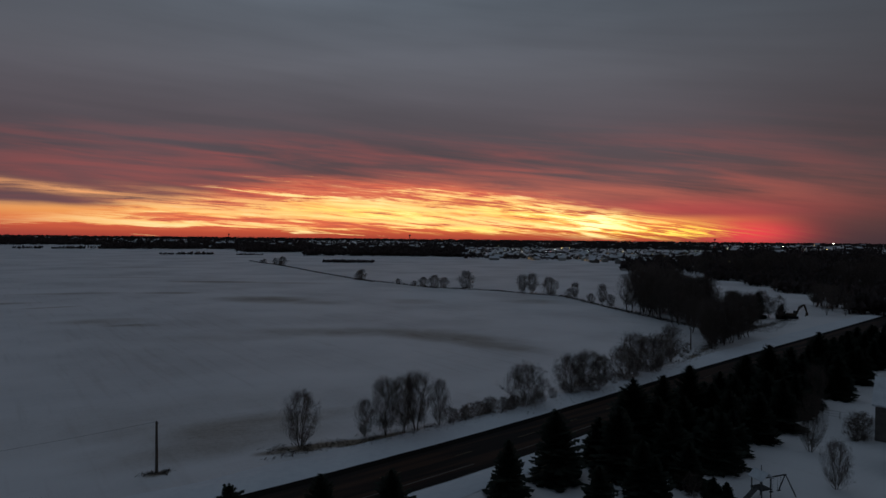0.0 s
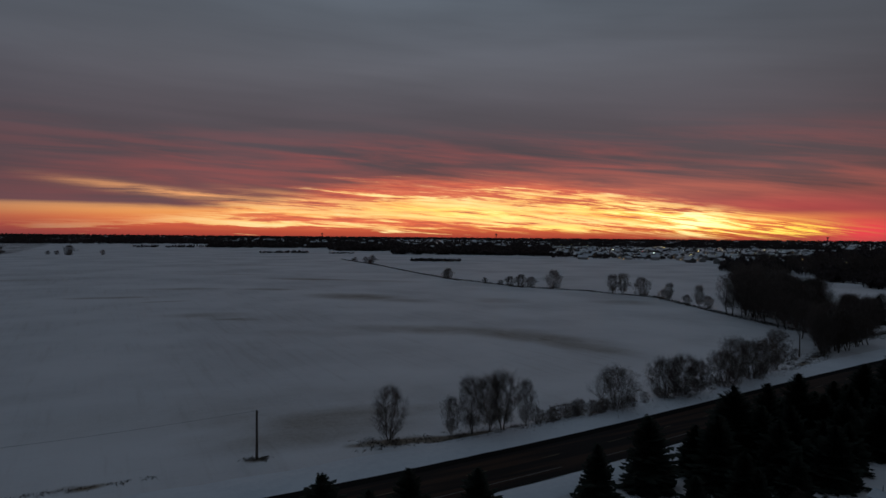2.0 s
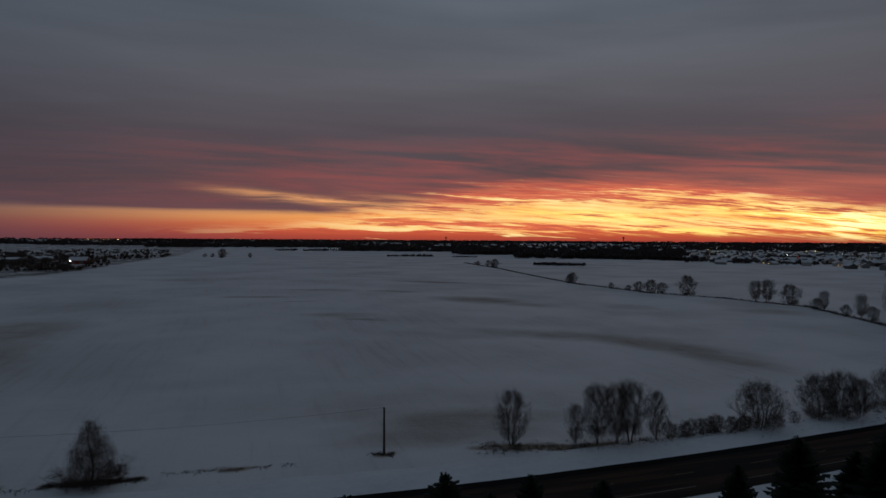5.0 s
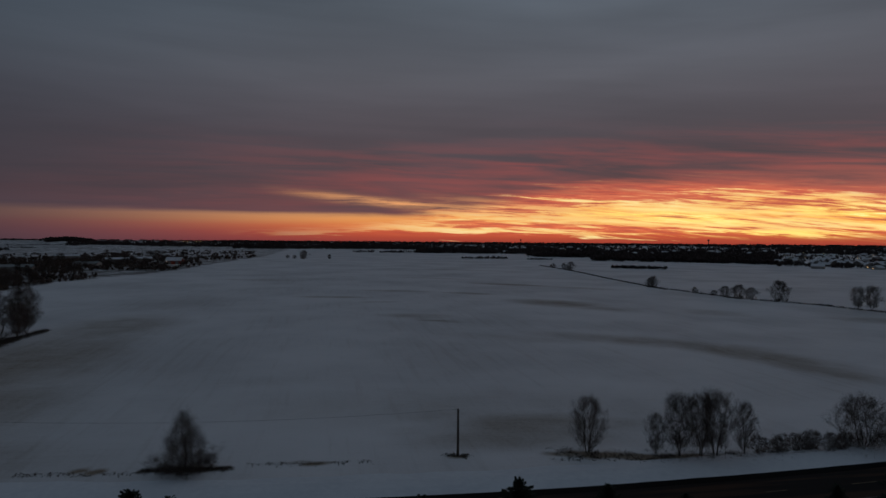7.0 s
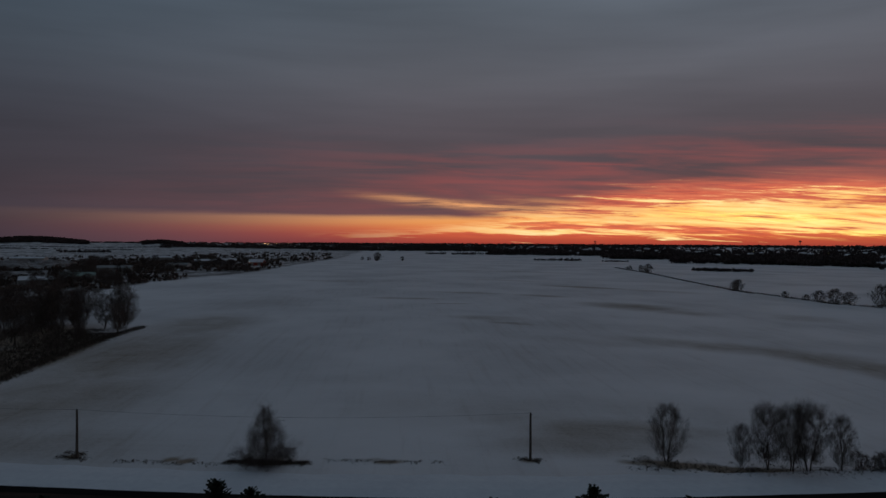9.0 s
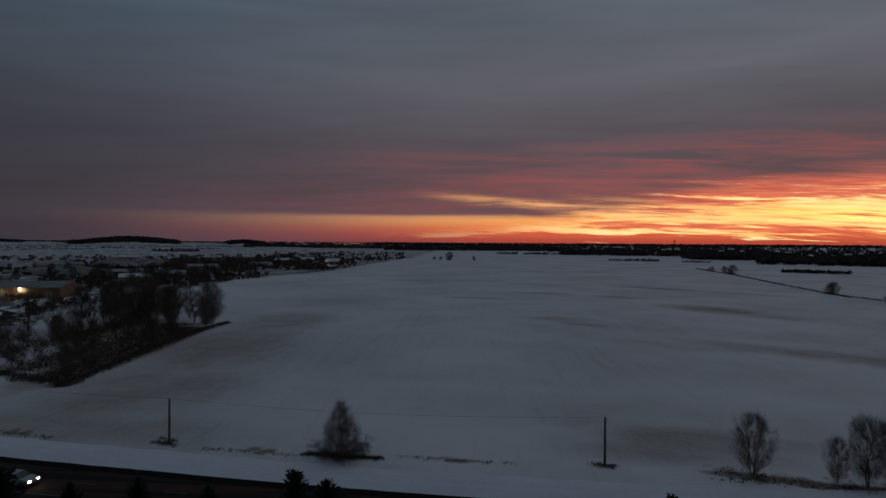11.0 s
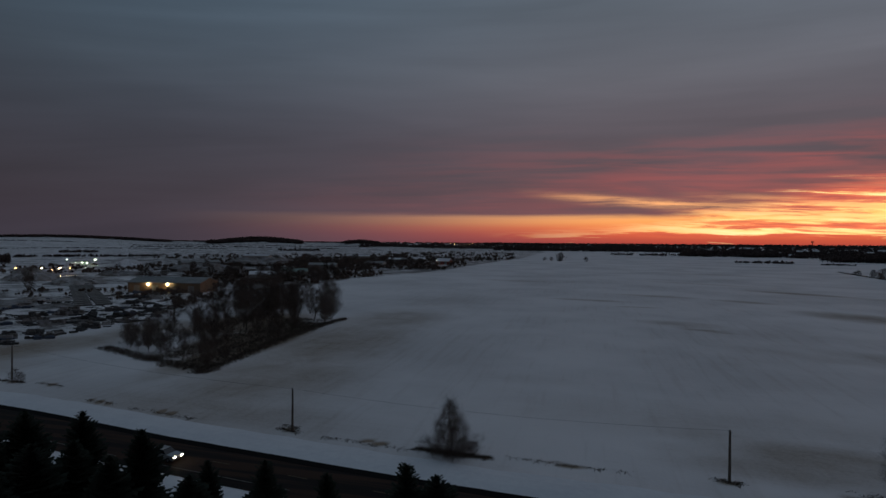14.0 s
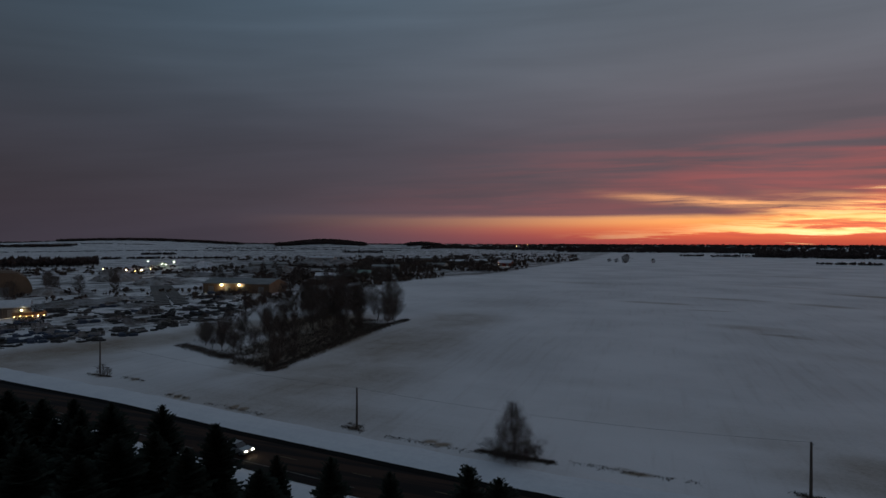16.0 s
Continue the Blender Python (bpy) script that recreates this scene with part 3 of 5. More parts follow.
        root = e - way * reach * gen.uniform(0.5, 1.5, (len(e), 1))
        side = np.cross(way, gen.normal(size=e.shape))
        side = side / (np.sqrt((side ** 2).sum(1))[:, None] + 1e-6) * thick
        for p, q, w in zip(root, e, side):
            twig.poly(p - w, p + w, q)
    return trunk, limb, twig


def tree_thing(name, label, category, shapes, at, group=""):
    ob = thing(name, label, category, at, group)
    trunk, limb, twig = shapes
    part("trunk", trunk, MAT["bark"], ob)
    part("branching", limb, MAT["bark"], ob)
    part("crown", twig, MAT["twig"], ob)
    return ob


def stand(x, y, scale=1.0, turn=None, wide=1.0, sink=0.05):
    """A pose upright on the ground, scaled."""
    turn = random.uniform(0, 360) if turn is None else turn
    return pose(x, y, height(x, y) - sink, 0, 0, turn) @ Matrix.Diagonal((scale * wide, scale * wide, scale, 1))


ROADSIDE = "trees along the road"
ROUND = tree_thing("bare_tree", "leafless ash with an upright oval crown at the field edge", "tree",
                   crowned_tree(3, 8.1, 6.2, stems=2, limbs=24, boughs=300, low=0.16, twigs=11000, thick=0.0080), stand(-20.2, 84.2, 1, 20, 0.88), ROADSIDE)
VASE = tree_thing("bare_tree", "leafless many-stemmed tree with a vase-shaped crown", "tree",
                  crowned_tree(8, 8.9, 5.2, stems=2, limbs=24, boughs=300, low=0.18, twigs=11000, thick=0.0080, shape="vase"), stand(-8.4, 89.2, 1, 70), ROADSIDE)
BROAD = tree_thing("bare_tree", "leafless broad-crowned tree with low limbs", "tree",
                   crowned_tree(15, 7.5, 8.2, stems=4, limbs=34, boughs=400, low=0.08, twigs=15000, thick=0.0088), stand(15.3, 106, 1, 10), ROADSIDE)
SHRUB = tree_thing("bare_shrub", "leafless thicket shrub with many thin stems", "shrub",
                   crowned_tree(21, 2.7, 2.6, stems=6, limbs=16, boughs=90, low=0.03, twigs=3000, thick=0.009, shape="vase"), stand(1.5, 95.5), "shrubs along the road")
LONE = tree_thing("bare_tree", "lone brown larch-like tree with a pointed crown", "tree",
                  crowned_tree(33, 8.1, 9.0, limbs=60, boughs=420, low=0.03, twigs=19000, thick=0.0072, shape="cone"), stand(-64.7, 52.0, 1.0, 0))
for x, y, s, src, w in ((-11.5, 88.5, 0.72, ROUND, 0.8), (-5.8, 90.6, 1.0, VASE, 0.95), (-3.9, 91.8, 1.03, VASE, 1.05), (-0.3, 94.6, 0.92, ROUND, 0.72),
                        (25.5, 115.5, 1.0, BROAD, 0.9), (29.5, 117.5, 1.05, BROAD, 0.95), (33, 120.5, 0.8, ROUND, 1.1),
                        (39.5, 126.5, 1.0, BROAD, 0.95), (43, 130.5, 1.08, VASE, 1.3), (47.5, 134, 1.1, BROAD, 0.8), (52.5, 140, 1.0, ROUND, 1.3), (57, 146, 1.05, VASE, 1.1)):
    copy_thing(src, stand(x, y, s, None, w))
for i in range(17):
    f = i / 16
    p = (2.2 + 11.5 * f + random.uniform(-0.5, 0.5), 96.5 + 8.0 * f + random.uniform(-0.9, 0.9))
    copy_thing(SHRUB, stand(*p, random.uniform(0.75, 1.05), None, random.uniform(0.8, 1.1)))
for x, y, s in ((-64.0, 55.2, 0.55), (-62.6, 54.6, 0.7), (-66.8, 51.2, 0.45), (-152.5, 5.0, 1.0), (-151.5, 6.2, 0.75), (18.5, 108, 0.7), (21, 111, 0.8), (36, 123, 0.8), (50, 137, 0.9), (62, 152, 1.0), (66, 158, 1.1)):
    copy_thing(SHRUB, stand(x, y, s))
# hedgerow across the far fields
BUSH = tree_thing("hedge_bush", "round leafless bush in the far hedgerow", "shrub",
                  crowned_tree(27, 6.0, 6.4, stems=4, limbs=20, boughs=150, low=0.0, twigs=5000, thick=0.026, fine=False), stand(-60, 423, 1), "bushes of the hedgerow")
for x, y, s, src, w in ((-58, 421, 1.25, BUSH, 1.0), (-29, 385, 0.62, BUSH, 1.0), (-12, 372, 0.95, BUSH, 1.15), (-5, 368, 1.2, BUSH, 1.1), (1, 365, 1.0, BUSH, 1.1), (-18, 376, 0.5, BUSH, 1.3),
                        (14.5, 361, 1.75, BUSH, 0.92), (45, 332, 1.2, VASE, 1.1), (50, 329, 1.3, VASE, 1.1), (59.5, 327, 1.55, BUSH, 1.0),
                        (66, 306, 0.85, BUSH, 0.9), (67.5, 300, 1.0, VASE, 0.9), (72, 285, 0.75, BUSH, 0.9), (75, 276, 1.1, VASE, 0.9), (77, 270, 0.9, BUSH, 0.9),
                        (-168, 617, 1.55, BUSH, 1.0), (-182, 640, 1.2, BUSH, 0.8), (-202, 668, 0.9, BUSH, 0.9), (-210, 684, 0.6, BUSH, 1.2), (-172, 622, 0.8, BUSH, 1.2),
                        (-640, 742, 2.3, BUSH, 1.0), (-655, 760, 1.2, BUSH, 1.0), (-668, 752, 1.0, BUSH, 1.2), (-610, 770, 1.2, BUSH, 0.9), (-690, 760, 0.9, BUSH, 1.3)):
    copy_thing(src, stand(x, y, s, None, w))


# ---- woods ----
LIGHT = [tree_thing("woodland_tree", "tall leafless tree of a dense dark grove", "tree",
                    crowned_tree(50 + i, 16.0, 9.5, stems=1 + i % 2, limbs=20, boughs=160, low=0.24, twigs=4600, thick=0.021, fine=False), stand(*p), "grove by the road")
         for i, p in enumerate(((80, 255), (84, 215), (100, 226)))]


def grove(corners, count, lo, hi, seed, wide=1.0):
    """Trees strewn inside a four-cornered patch."""
    rnd = random.Random(seed)
    a, b, c, d = (Vector((*q, 0)) for q in corners)
    for _ in range(count):
        u, v = rnd.random(), rnd.random()
        p = (a * (1 - u) + b * u) * (1 - v) + (d * (1 - u) + c * u) * v
        s = rnd.uniform(lo, hi)
        copy_thing(rnd.choice(LIGHT), stand(p.x, p.y, s, rnd.uniform(0, 360), wide * rnd.uniform(0.85, 1.2)))


grove(((73, 163), (80, 163), (106, 196), (84, 204)), 30, 0.55, 0.85, 4)
grove(((77, 262), (86, 205), (104, 226), (112, 285)), 70, 0.75, 1.1, 5)
grove(((112, 285), (77, 262), (130, 400), (160, 400)), 30, 0.8, 1.1, 6)
grove(((225, 520), (330, 450), (560, 700), (230, 730)), 55, 0.9, 1.3, 7)
grove(((236, 345), (270, 300), (400, 420), (300, 470)), 34, 0.8, 1.2, 8)
grove(((124, 226), (129, 224), (134, 236), (127, 238)), 4, 0.5, 0.68, 9)
grove(((155, 234), (162, 232), (190, 285), (176, 290)), 8, 0.6, 0.8, 10)
grove(((100, 198), (108, 203), (119, 226), (108, 232)), 18, 0.6, 0.8, 13)
# woodlot between field and works yard
grove(((-185, 28), (-141, 41), (-190, 92), (-236, 62)), 46, 0.33, 0.54, 11)
grove(((-225, 52), (-188, 70), (-202, 106), (-262, 108)), 40, 0.7, 0.92, 12)
copy_thing(ROUND, stand(-206, 105, 1.85, 30, 1.1))
copy_thing(VASE, stand(-193, 97, 1.2, 80, 1.0))


# ---- spruces on the near side of the road ----
def spruce(seed, tall=9.0):
    rnd = random.Random(seed)
    trunk, green, tips = Shape(), Shape(), Shape()
    trunk.tube((0, 0, 0), (0, 0, tall * 0.98), 0.16, 0.02, 6)
    h = 0.35
    while h < tall - 0.15:
        f = h / tall
        reach = ((1 - f) ** 0.72 * tall * 0.30 + 0.12) * rnd.uniform(0.85, 1.12)
        count = max(7, int(19 * (1 - f) + 8))
        spin = rnd.uniform(0, 6.28)
        for i in range(count):
            a = spin + 6.283 * i / count + rnd.uniform(-0.2, 0.2)
            ln = reach * rnd.uniform(0.70, 1.15) * (1 + 0.42 * noise.noise(Vector((math.cos(a) * 1.1, math.sin(a) * 1.1, h * 0.8 + seed * 7.3))))
            d = Vector((math.cos(a), math.sin(a), 0.10 + 0.5 * f - 0.25 * (1 - f)))
            side = Vector((-d.y, d.x, 0)).normalized()
            p0 = Vector((0, 0, h + rnd.uniform(-0.1, 0.1)))
            k = 5
            for j in range(k):
                g = (j + 0.6) / k
                p = p0 + d * (ln * g) + Vector((0, 0, -0.28 * ln * g * (1 - f) + 0.16 * ln * g * g))
                w = (ln * 0.38 * (1 - g * 0.55) + 0.05) * rnd.uniform(0.7, 1.25)
                fwd = d * (ln * 0.24)
                shape = tips if j == k - 1 else green
                drop = Vector((0, 0, -w * rnd.uniform(0.35, 0.75)))
                shape.poly(p - fwd * 0.4, p + side * w + drop * 0.6 + fwd * 0.3, p + fwd)
                shape.poly(p - fwd * 0.4, p + fwd, p - side * w + drop * 0.6 + fwd * 0.3)
                shape.poly(p - fwd * 0.5, p + drop + fwd * 0.2 + side * rnd.uniform(-0.3, 0.3) * w, p + fwd * 0.9)
        h += 0.26 + 0.10 * (1 - f)
    top = Vector((0, 0, tall))
    for i in range(7):
        a = i * 0.9
        tips.poly(top - Vector((0, 0, 0.75)), top - Vector((0, 0, 0.35)) + Vector((math.cos(a), math.sin(a), 0)) * 0.28, top + Vector((0, 0, 0.05)))
    return trunk, green, tips


def spruce_thing(seed, at):
    ob = thing("spruce", "dark green spruce with drooping boughs in a roadside row", "tree", at, "row of spruces")
    trunk, green, tips = spruce(seed)
    part("trunk", trunk, MAT["bark"], ob)
    part("foliage", green, MAT["needle"], ob)
    part("foliage_fringe", tips, MAT["frond"], ob)
    return ob


SPRUCE_ROW = [(-92.3, -0.2, 9.2), (-85.4, 3.8, 9.7), (-77.1, 8.8, 10.7), (-69.6, 13.4, 9.7), (-62.2, 18.1, 7.5), (-56.4, 21.9, 8.4), (-50.7, 25.7, 8.0),
              (-44.0, 30.3, 9.6), (-41.4, 31.8, 8.6), (-24.5, 43.9, 9.3), (-17.7, 48.9, 7.8), (-14.2, 51.4, 7.6), (-11.0, 53.8, 7.7), (-4.9, 58.4, 8.4), (7.9, 68.2, 6.6),
              (14.4, 73.3, 8.1), (21.2, 78.6, 7.2), (27.3, 83.5, 8.8), (33.5, 88.6, 10.6), (39.6, 93.6, 9.6), (47.5, 100, 9.6), (55, 106.2, 9.5), (63, 113, 9.6),
              (71.3, 120, 9.8), (84, 130.9, 8.6), (92, 138, 8.6), (99.7, 144.5, 7.9), (109, 153, 7.6), (119, 161.5, 7.2), (130, 171, 7.2), (142, 181, 7.5), (155, 193, 8)]
kinds = [spruce_thing(70 + i, stand(x, y, h / 9.0, None, 1.0)) for i, (x, y, h) in enumerate(SPRUCE_ROW[:7])]
for i, (x, y, h) in enumerate(SPRUCE_ROW[7:]):
    copy_thing(kinds[(i * 3) % 7], stand(x, y, h / 9.0, None, random.uniform(1.05, 1.35)))
# second and third rows, where the belt is thicker
rnd = random.Random(52)


def belt(x0, x1, depths, gap, lo, hi):
    """Rows of spruces beside the road between two x, at depths from its far edge."""
    for depth in depths:
        line, gone = offset(ROAD, depth), 99.0
        for p, q in zip(line, line[1:]):
            gone += (q - p).length
            if x0 < p.x < x1 and gone > gap:
                gone = rnd.uniform(-1.2, 1.2)
                copy_thing(rnd.choice(kinds), stand(p.x + rnd.uniform(-1.2, 1.2), p.y + rnd.uniform(-1.2, 1.2), rnd.uniform(lo, hi) / 9.0, None, rnd.uniform(1.05, 1.35)))


belt(-124, -68, (24, 28, 32), 7.0, 7.6, 9.0)
belt(-124, -88, (21.8,), 6.2, 7.4, 8.4)
belt(-68, -54, (24.5,), 7.5, 6.8, 7.8)
belt(22, 128, (19.5, 23, 27), 7.2, 6.8, 8.3)
belt(16, 92, (29,), 7.5, 6.4, 8.2)
for x, y, h in ((123.9, 231.4, 9.6), (121, 229, 8.0), (132, 229, 5.6)):
    copy_thing(kinds[3], stand(x, y, h / 9.0, None, 1.15))


# ---- poles and wires ----
def utility_pole(x, y, tall):
    ob = thing("utility_pole", "weathered wooden utility pole standing in the snow", "utility pole", pose(x, y, height(x, y)), "poles along the road")
    s = Shape()
    s.loft([Vector((0, 0, -0.4)), Vector((0.02, 0, tall * 0.35)), Vector((-0.01, 0.02, tall * 0.7)), Vector((0, 0, tall))], [0.19, 0.17, 0.15, 0.13], 10)
    part("shaft", s, MAT["pole"], ob)
    s = Shape()
    s.tube((0, 0, tall), (0, 0, tall + 0.12), 0.05, 0.03, 8)
    s.tube((0.12, 0, tall - 0.25), (0.28, 0, tall - 0.2), 0.04, 0.05, 6)
    part("insulator", s, MAT["steel"], ob, "small grey insulator")
    return ob


POLES = [(-230, -44, 6.6), (-155.5, 4.8, 7.2), (-87.5, 38.4, 6.7), (-36, 74.2, 6.5), (68.8, 162.5, 5.9)]
for p in POLES:
    utility_pole(*p)
for (ax, ay, ah), (bx, by, bh) in zip(POLES, POLES[1:]):
    if math.hypot(bx - ax, by - ay) > 110:
        continue
    s = Shape()
    a, b = Vector((ax, ay, ah)), Vector((bx, by, bh))
    pts = [a.lerp(b, i / 14) - Vector((0, 0, 0.9 * 4 * (i / 14) * (1 - i / 14))) for i in range(15)]
    s.loft(pts, [0.012] * 15, 4)
    tagged(new("overhead_wire", s.mesh("overhead_wire", MAT["wire"])), "thin overhead wire sagging between poles", "wire", "wires between poles")


# ---- weeds and low scrub ----
def weeds(name, label, spots, seed, tall=0.5):
    """Tufts of dry stalks. spots: x, y, half length, half width, degrees, count."""
    rnd = random.Random(seed)
    s = Shape()
    for x, y, a, b, deg, n in spots:
        c, q = math.cos(radians(deg)), math.sin(radians(deg))
        for _ in range(n):
            u, v = rnd.uniform(-1, 1) * a, max(-1, min(1, rnd.gauss(0, 0.45))) * b
            px, py = x + u * c - v * q, y + u * q + v * c
            z = height(px, py)
            for _ in range(5):
                an = rnd.uniform(0, 6.28)
                w = rnd.uniform(0.03, 0.08)
                d = Vector((math.cos(an), math.sin(an), 0))
                h = tall * rnd.uniform(0.4, 1.3)
                tip = Vector((px, py, z + h)) + d * rnd.uniform(0, 0.5) * h
                o = Vector((px + rnd.gauss(0, 0.45), py + rnd.gauss(0, 0.45), z - 0.03))
                sd = Vector((-d.y, d.x, 0)) * w
                s.poly(o - sd, o + sd, tip)
    return tagged(new(name, s.mesh(name, MAT["weed"])), label, "weeds", kind="stuff")


def weed_line(points, width, per_metre):
    out = []
    for a, b in zip(points, points[1:]):
        a, b = Vector((*a, 0)), Vector((*b, 0))
        d = b - a
        m = (a + b) / 2
        out.append((m.x, m.y, d.length * 0.6, width, math.degrees(math.atan2(d.y, d.x)), max(3, int(d.length * per_metre))))
    return out


HEDGE = [(-240, 735), (-215, 693), (-168, 617), (-58, 421), (-8, 363), (32, 344), (65, 314), (76, 259), (84, 225), (91, 200)]
weeds("dry_weeds", "brown dry weeds along the roadside tree line", weed_line([(-24, 81.5), (-19, 83.5), (-10, 87), (0, 93), (14, 103), (28, 114), (45, 129), (60, 145), (75, 166), (92, 190), (112, 208), (135, 228)], 2.6, 11), 1, 0.32)
weeds("hedge_scrub", "dark scrub along the field boundary", weed_line(HEDGE, 1.8, 6), 2, 0.9)
weeds("dry_weeds", "patches of brown weeds at pole feet and the field edge",
      [(-36, 74, 1.6, 0.5, 20, 40), (-88, 38, 2.4, 0.5, 20, 45), (-89.5, 39, 1.6, 0.4, 20, 25), (-64.7, 52.4, 5.6, 0.8, 32, 330), (-64.6, 52.2, 3.0, 0.8, 32, 120), (112, 203, 9, 5, 40, 90), (122, 214, 8, 5, 40, 80), (-153, 4.5, 4.0, 0.6, 35, 60), (-145, 11, 4, 0.4, 30, 25),
       (-75, 45, 8, 0.6, 30, 40), (-52, 62, 8, 0.6, 33, 45), (-110, 24, 8, 0.6, 28, 40), (-124, 17, 4, 0.4, 28, 20)], 3, 0.28)
weeds("woodlot_scrub", "dark undergrowth and grass in the woodlot", weed_line([(-185, 27), (-162, 33), (-140, 40)], 2.5, 22) + weed_line([(-140, 40), (-165, 65), (-190, 92), (-202, 109)], 2.2, 22)
      + weed_line([(-150, 42), (-195, 90)], 8, 55) + weed_line([(-165, 40), (-208, 92)], 9, 40) + weed_line([(-188, 40), (-228, 86)], 9, 26), 4, 0.6)


# ---- far woods, one mass too many to count ----
def far_woods(name, label, patches, seed, mat="wood_far", off_field=False):
    """Strewn clumps of leafless crowns. patches: azimuth range, distance range, count, height range, width range."""
    rnd = random.Random(seed)
    s = Shape()
    for a0, a1, r0, r1, n, h0, h1, w0, w1 in patches:
        for _ in range(n):
            a = radians(rnd.uniform(a0, a1))
            r = 1 / rnd.uniform(1 / r1, 1 / r0)
            x, y = r * math.sin(a), r * math.cos(a)
            if off_field and beyond_yard_edge(np.array(x), np.array(y)) < 0.5:
                continue
            z = height(x, y)
            h, w = rnd.uniform(h0, h1), rnd.uniform(w0, w1)
            for _ in range(3):
                ox, oy = rnd.uniform(-w, w) * 0.5, rnd.uniform(-w, w) * 0.5
                t = h * rnd.uniform(0.6, 1.05)
                core = Vector((x + ox, y + oy, z + t * 0.30))
                # a fan of twiggy sprays round a stem
                for i in range(22):
                    an, up = rnd.uniform(0, 6.283), rnd.uniform(-0.25, 1.0)
                    out = Vector((math.cos(an) * w * 0.30 * math.sqrt(max(0.05, 1 - up * up)), math.sin(an) * w * 0.30 * math.sqrt(max(0.05, 1 - up * up)), t * 0.70 * up))
                    tip = core + out * rnd.uniform(0.75, 1.1)
                    sd = Vector((-math.sin(an), math.cos(an), 0)) * (w * rnd.uniform(0.06, 0.13))
                    mid = core + out * 0.6
                    s.poly(core, mid - sd, tip, mid + sd)
                sd = Vector((y, -x, 0)).normalized() * (w * 0.03)
                s.poly(core - sd - Vector((0, 0, t * 0.34)), core + sd - Vector((0, 0, t * 0.34)), core + sd, core - sd)
    return tagged(new(name, s.mesh(name, MAT[mat])), label, "woodland", kind="stuff")


far_woods("far_woods", "dark leafless woods along the horizon", [
    (-48, 50, 3300, 4900, 2600, 10, 14, 22, 44), (-47, -30, 2000, 3600, 1100, 8, 12, 14, 30), (-30, -19, 1490, 3600, 1100, 8, 12, 12, 26), (-19, -13, 1200, 3600, 700, 8, 12, 12, 24), (-13, 2, 990, 3600, 1900, 7, 11, 11, 22),
    (2, 24, 2000, 3600, 1400, 8, 11, 14, 28), (2, 24, 900, 2000, 800, 4, 7, 5, 9), (24, 50, 900, 3600, 2600, 8, 13, 12, 28), (17, 50, 600, 1000, 900, 8, 13, 9, 16),
    (33.6, 50, 300, 600, 420, 7, 11, 7, 12), (24.5, 28, 505, 600, 90, 6, 9, 7, 12), (27.5, 30.5, 455, 600, 110, 6, 9, 7, 12), (30, 33.8, 405, 600, 190, 6, 9, 7, 12), (-4, 3, 1020, 1080, 90, 6, 9, 8, 12), (-36, -28, 1500, 1560, 50, 5, 9, 8, 14), (-11.3, -6.7, 712, 738, 70, 3, 5, 4, 7),
    (-25.5, -21.3, 1042, 1054, 44, 3, 6, 5, 9), (-19.4, -17, 1022, 1044, 20, 2, 4, 5, 9)], 11)
far_woods("hill_woods", "dark woods on the snowy hills", [
    (-60, -47, 2300, 4900, 800, 8, 12, 14, 28), (-73.8, -65.6, 2950, 3500, 900, 11, 16, 20, 34), (-61.5, -58.4, 2750, 3050, 260, 10, 15, 16, 28), (-91, -77, 3300, 3800, 900, 10, 14, 20, 34), (-100, -90, 2500, 2700, 260, 8, 12, 14, 24),
    (-110, -60, 3900, 4900, 900, 8, 12, 20, 40), (-67.5, -64, 1700, 1760, 50, 5, 9, 7, 12), (-85, -82.5, 1500, 1560, 45, 5, 8, 7, 12), (-80, -62, 2080, 2095, 100, 3, 5, 8, 12),
    (-97, -88.5, 830, 960, 150, 7, 15, 9, 15), (-88, -78, 1150, 1200, 110, 3, 6, 6, 10), (-100, -72, 1900, 1904, 260, 2, 3.5, 5, 9), (-80, -58, 2500, 2505, 220, 2.5, 4, 6, 10), (-98, -84, 2900, 2906, 140, 3, 5, 7, 12)], 12)
far_woods("scrub_belt", "brown scrub and hedges between the yards", [
    (-100, -60, 330, 420, 90, 2, 4, 3, 6), (-76, -58, 420, 620, 300, 2.5, 5, 4, 8), (-66, -50, 620, 1000, 380, 3, 6, 5, 9), (-74, -58, 700, 950, 420, 3, 6, 6, 10),
    (-58, -45, 900, 1600, 280, 3, 7, 6, 10), (-100, -76, 600, 780, 200, 2, 5, 5, 9), (-77, -71, 255, 330, 70, 1.5, 3.5, 3, 5), (-78, -56, 1000, 1300, 160, 3, 6, 6, 10)], 13, "scrub", True)
rnd = random.Random(31)
for i in range(150):
    k = i % 3
    x, y = (lambda a, r: (r * math.sin(radians(a)), r * math.cos(radians(a))))(*((rnd.uniform(-76, -58), rnd.uniform(380, 640)) if k == 0 else (rnd.uniform(-66, -51), rnd.uniform(600, 1000)) if k == 1 else (rnd.uniform(-98, -74), rnd.uniform(330, 720))))
    if beyond_yard_edge(np.array(x), np.array(y)) < 0.5 or (k == 2 and (i % 2 or -86 < math.degrees(math.atan2(x, y)) < -79)):
        continue
    copy_thing(rnd.choice((BROAD, VASE, ROUND)), stand(x, y, rnd.uniform(0.8, 1.5), rnd.uniform(0, 360), 1.1))


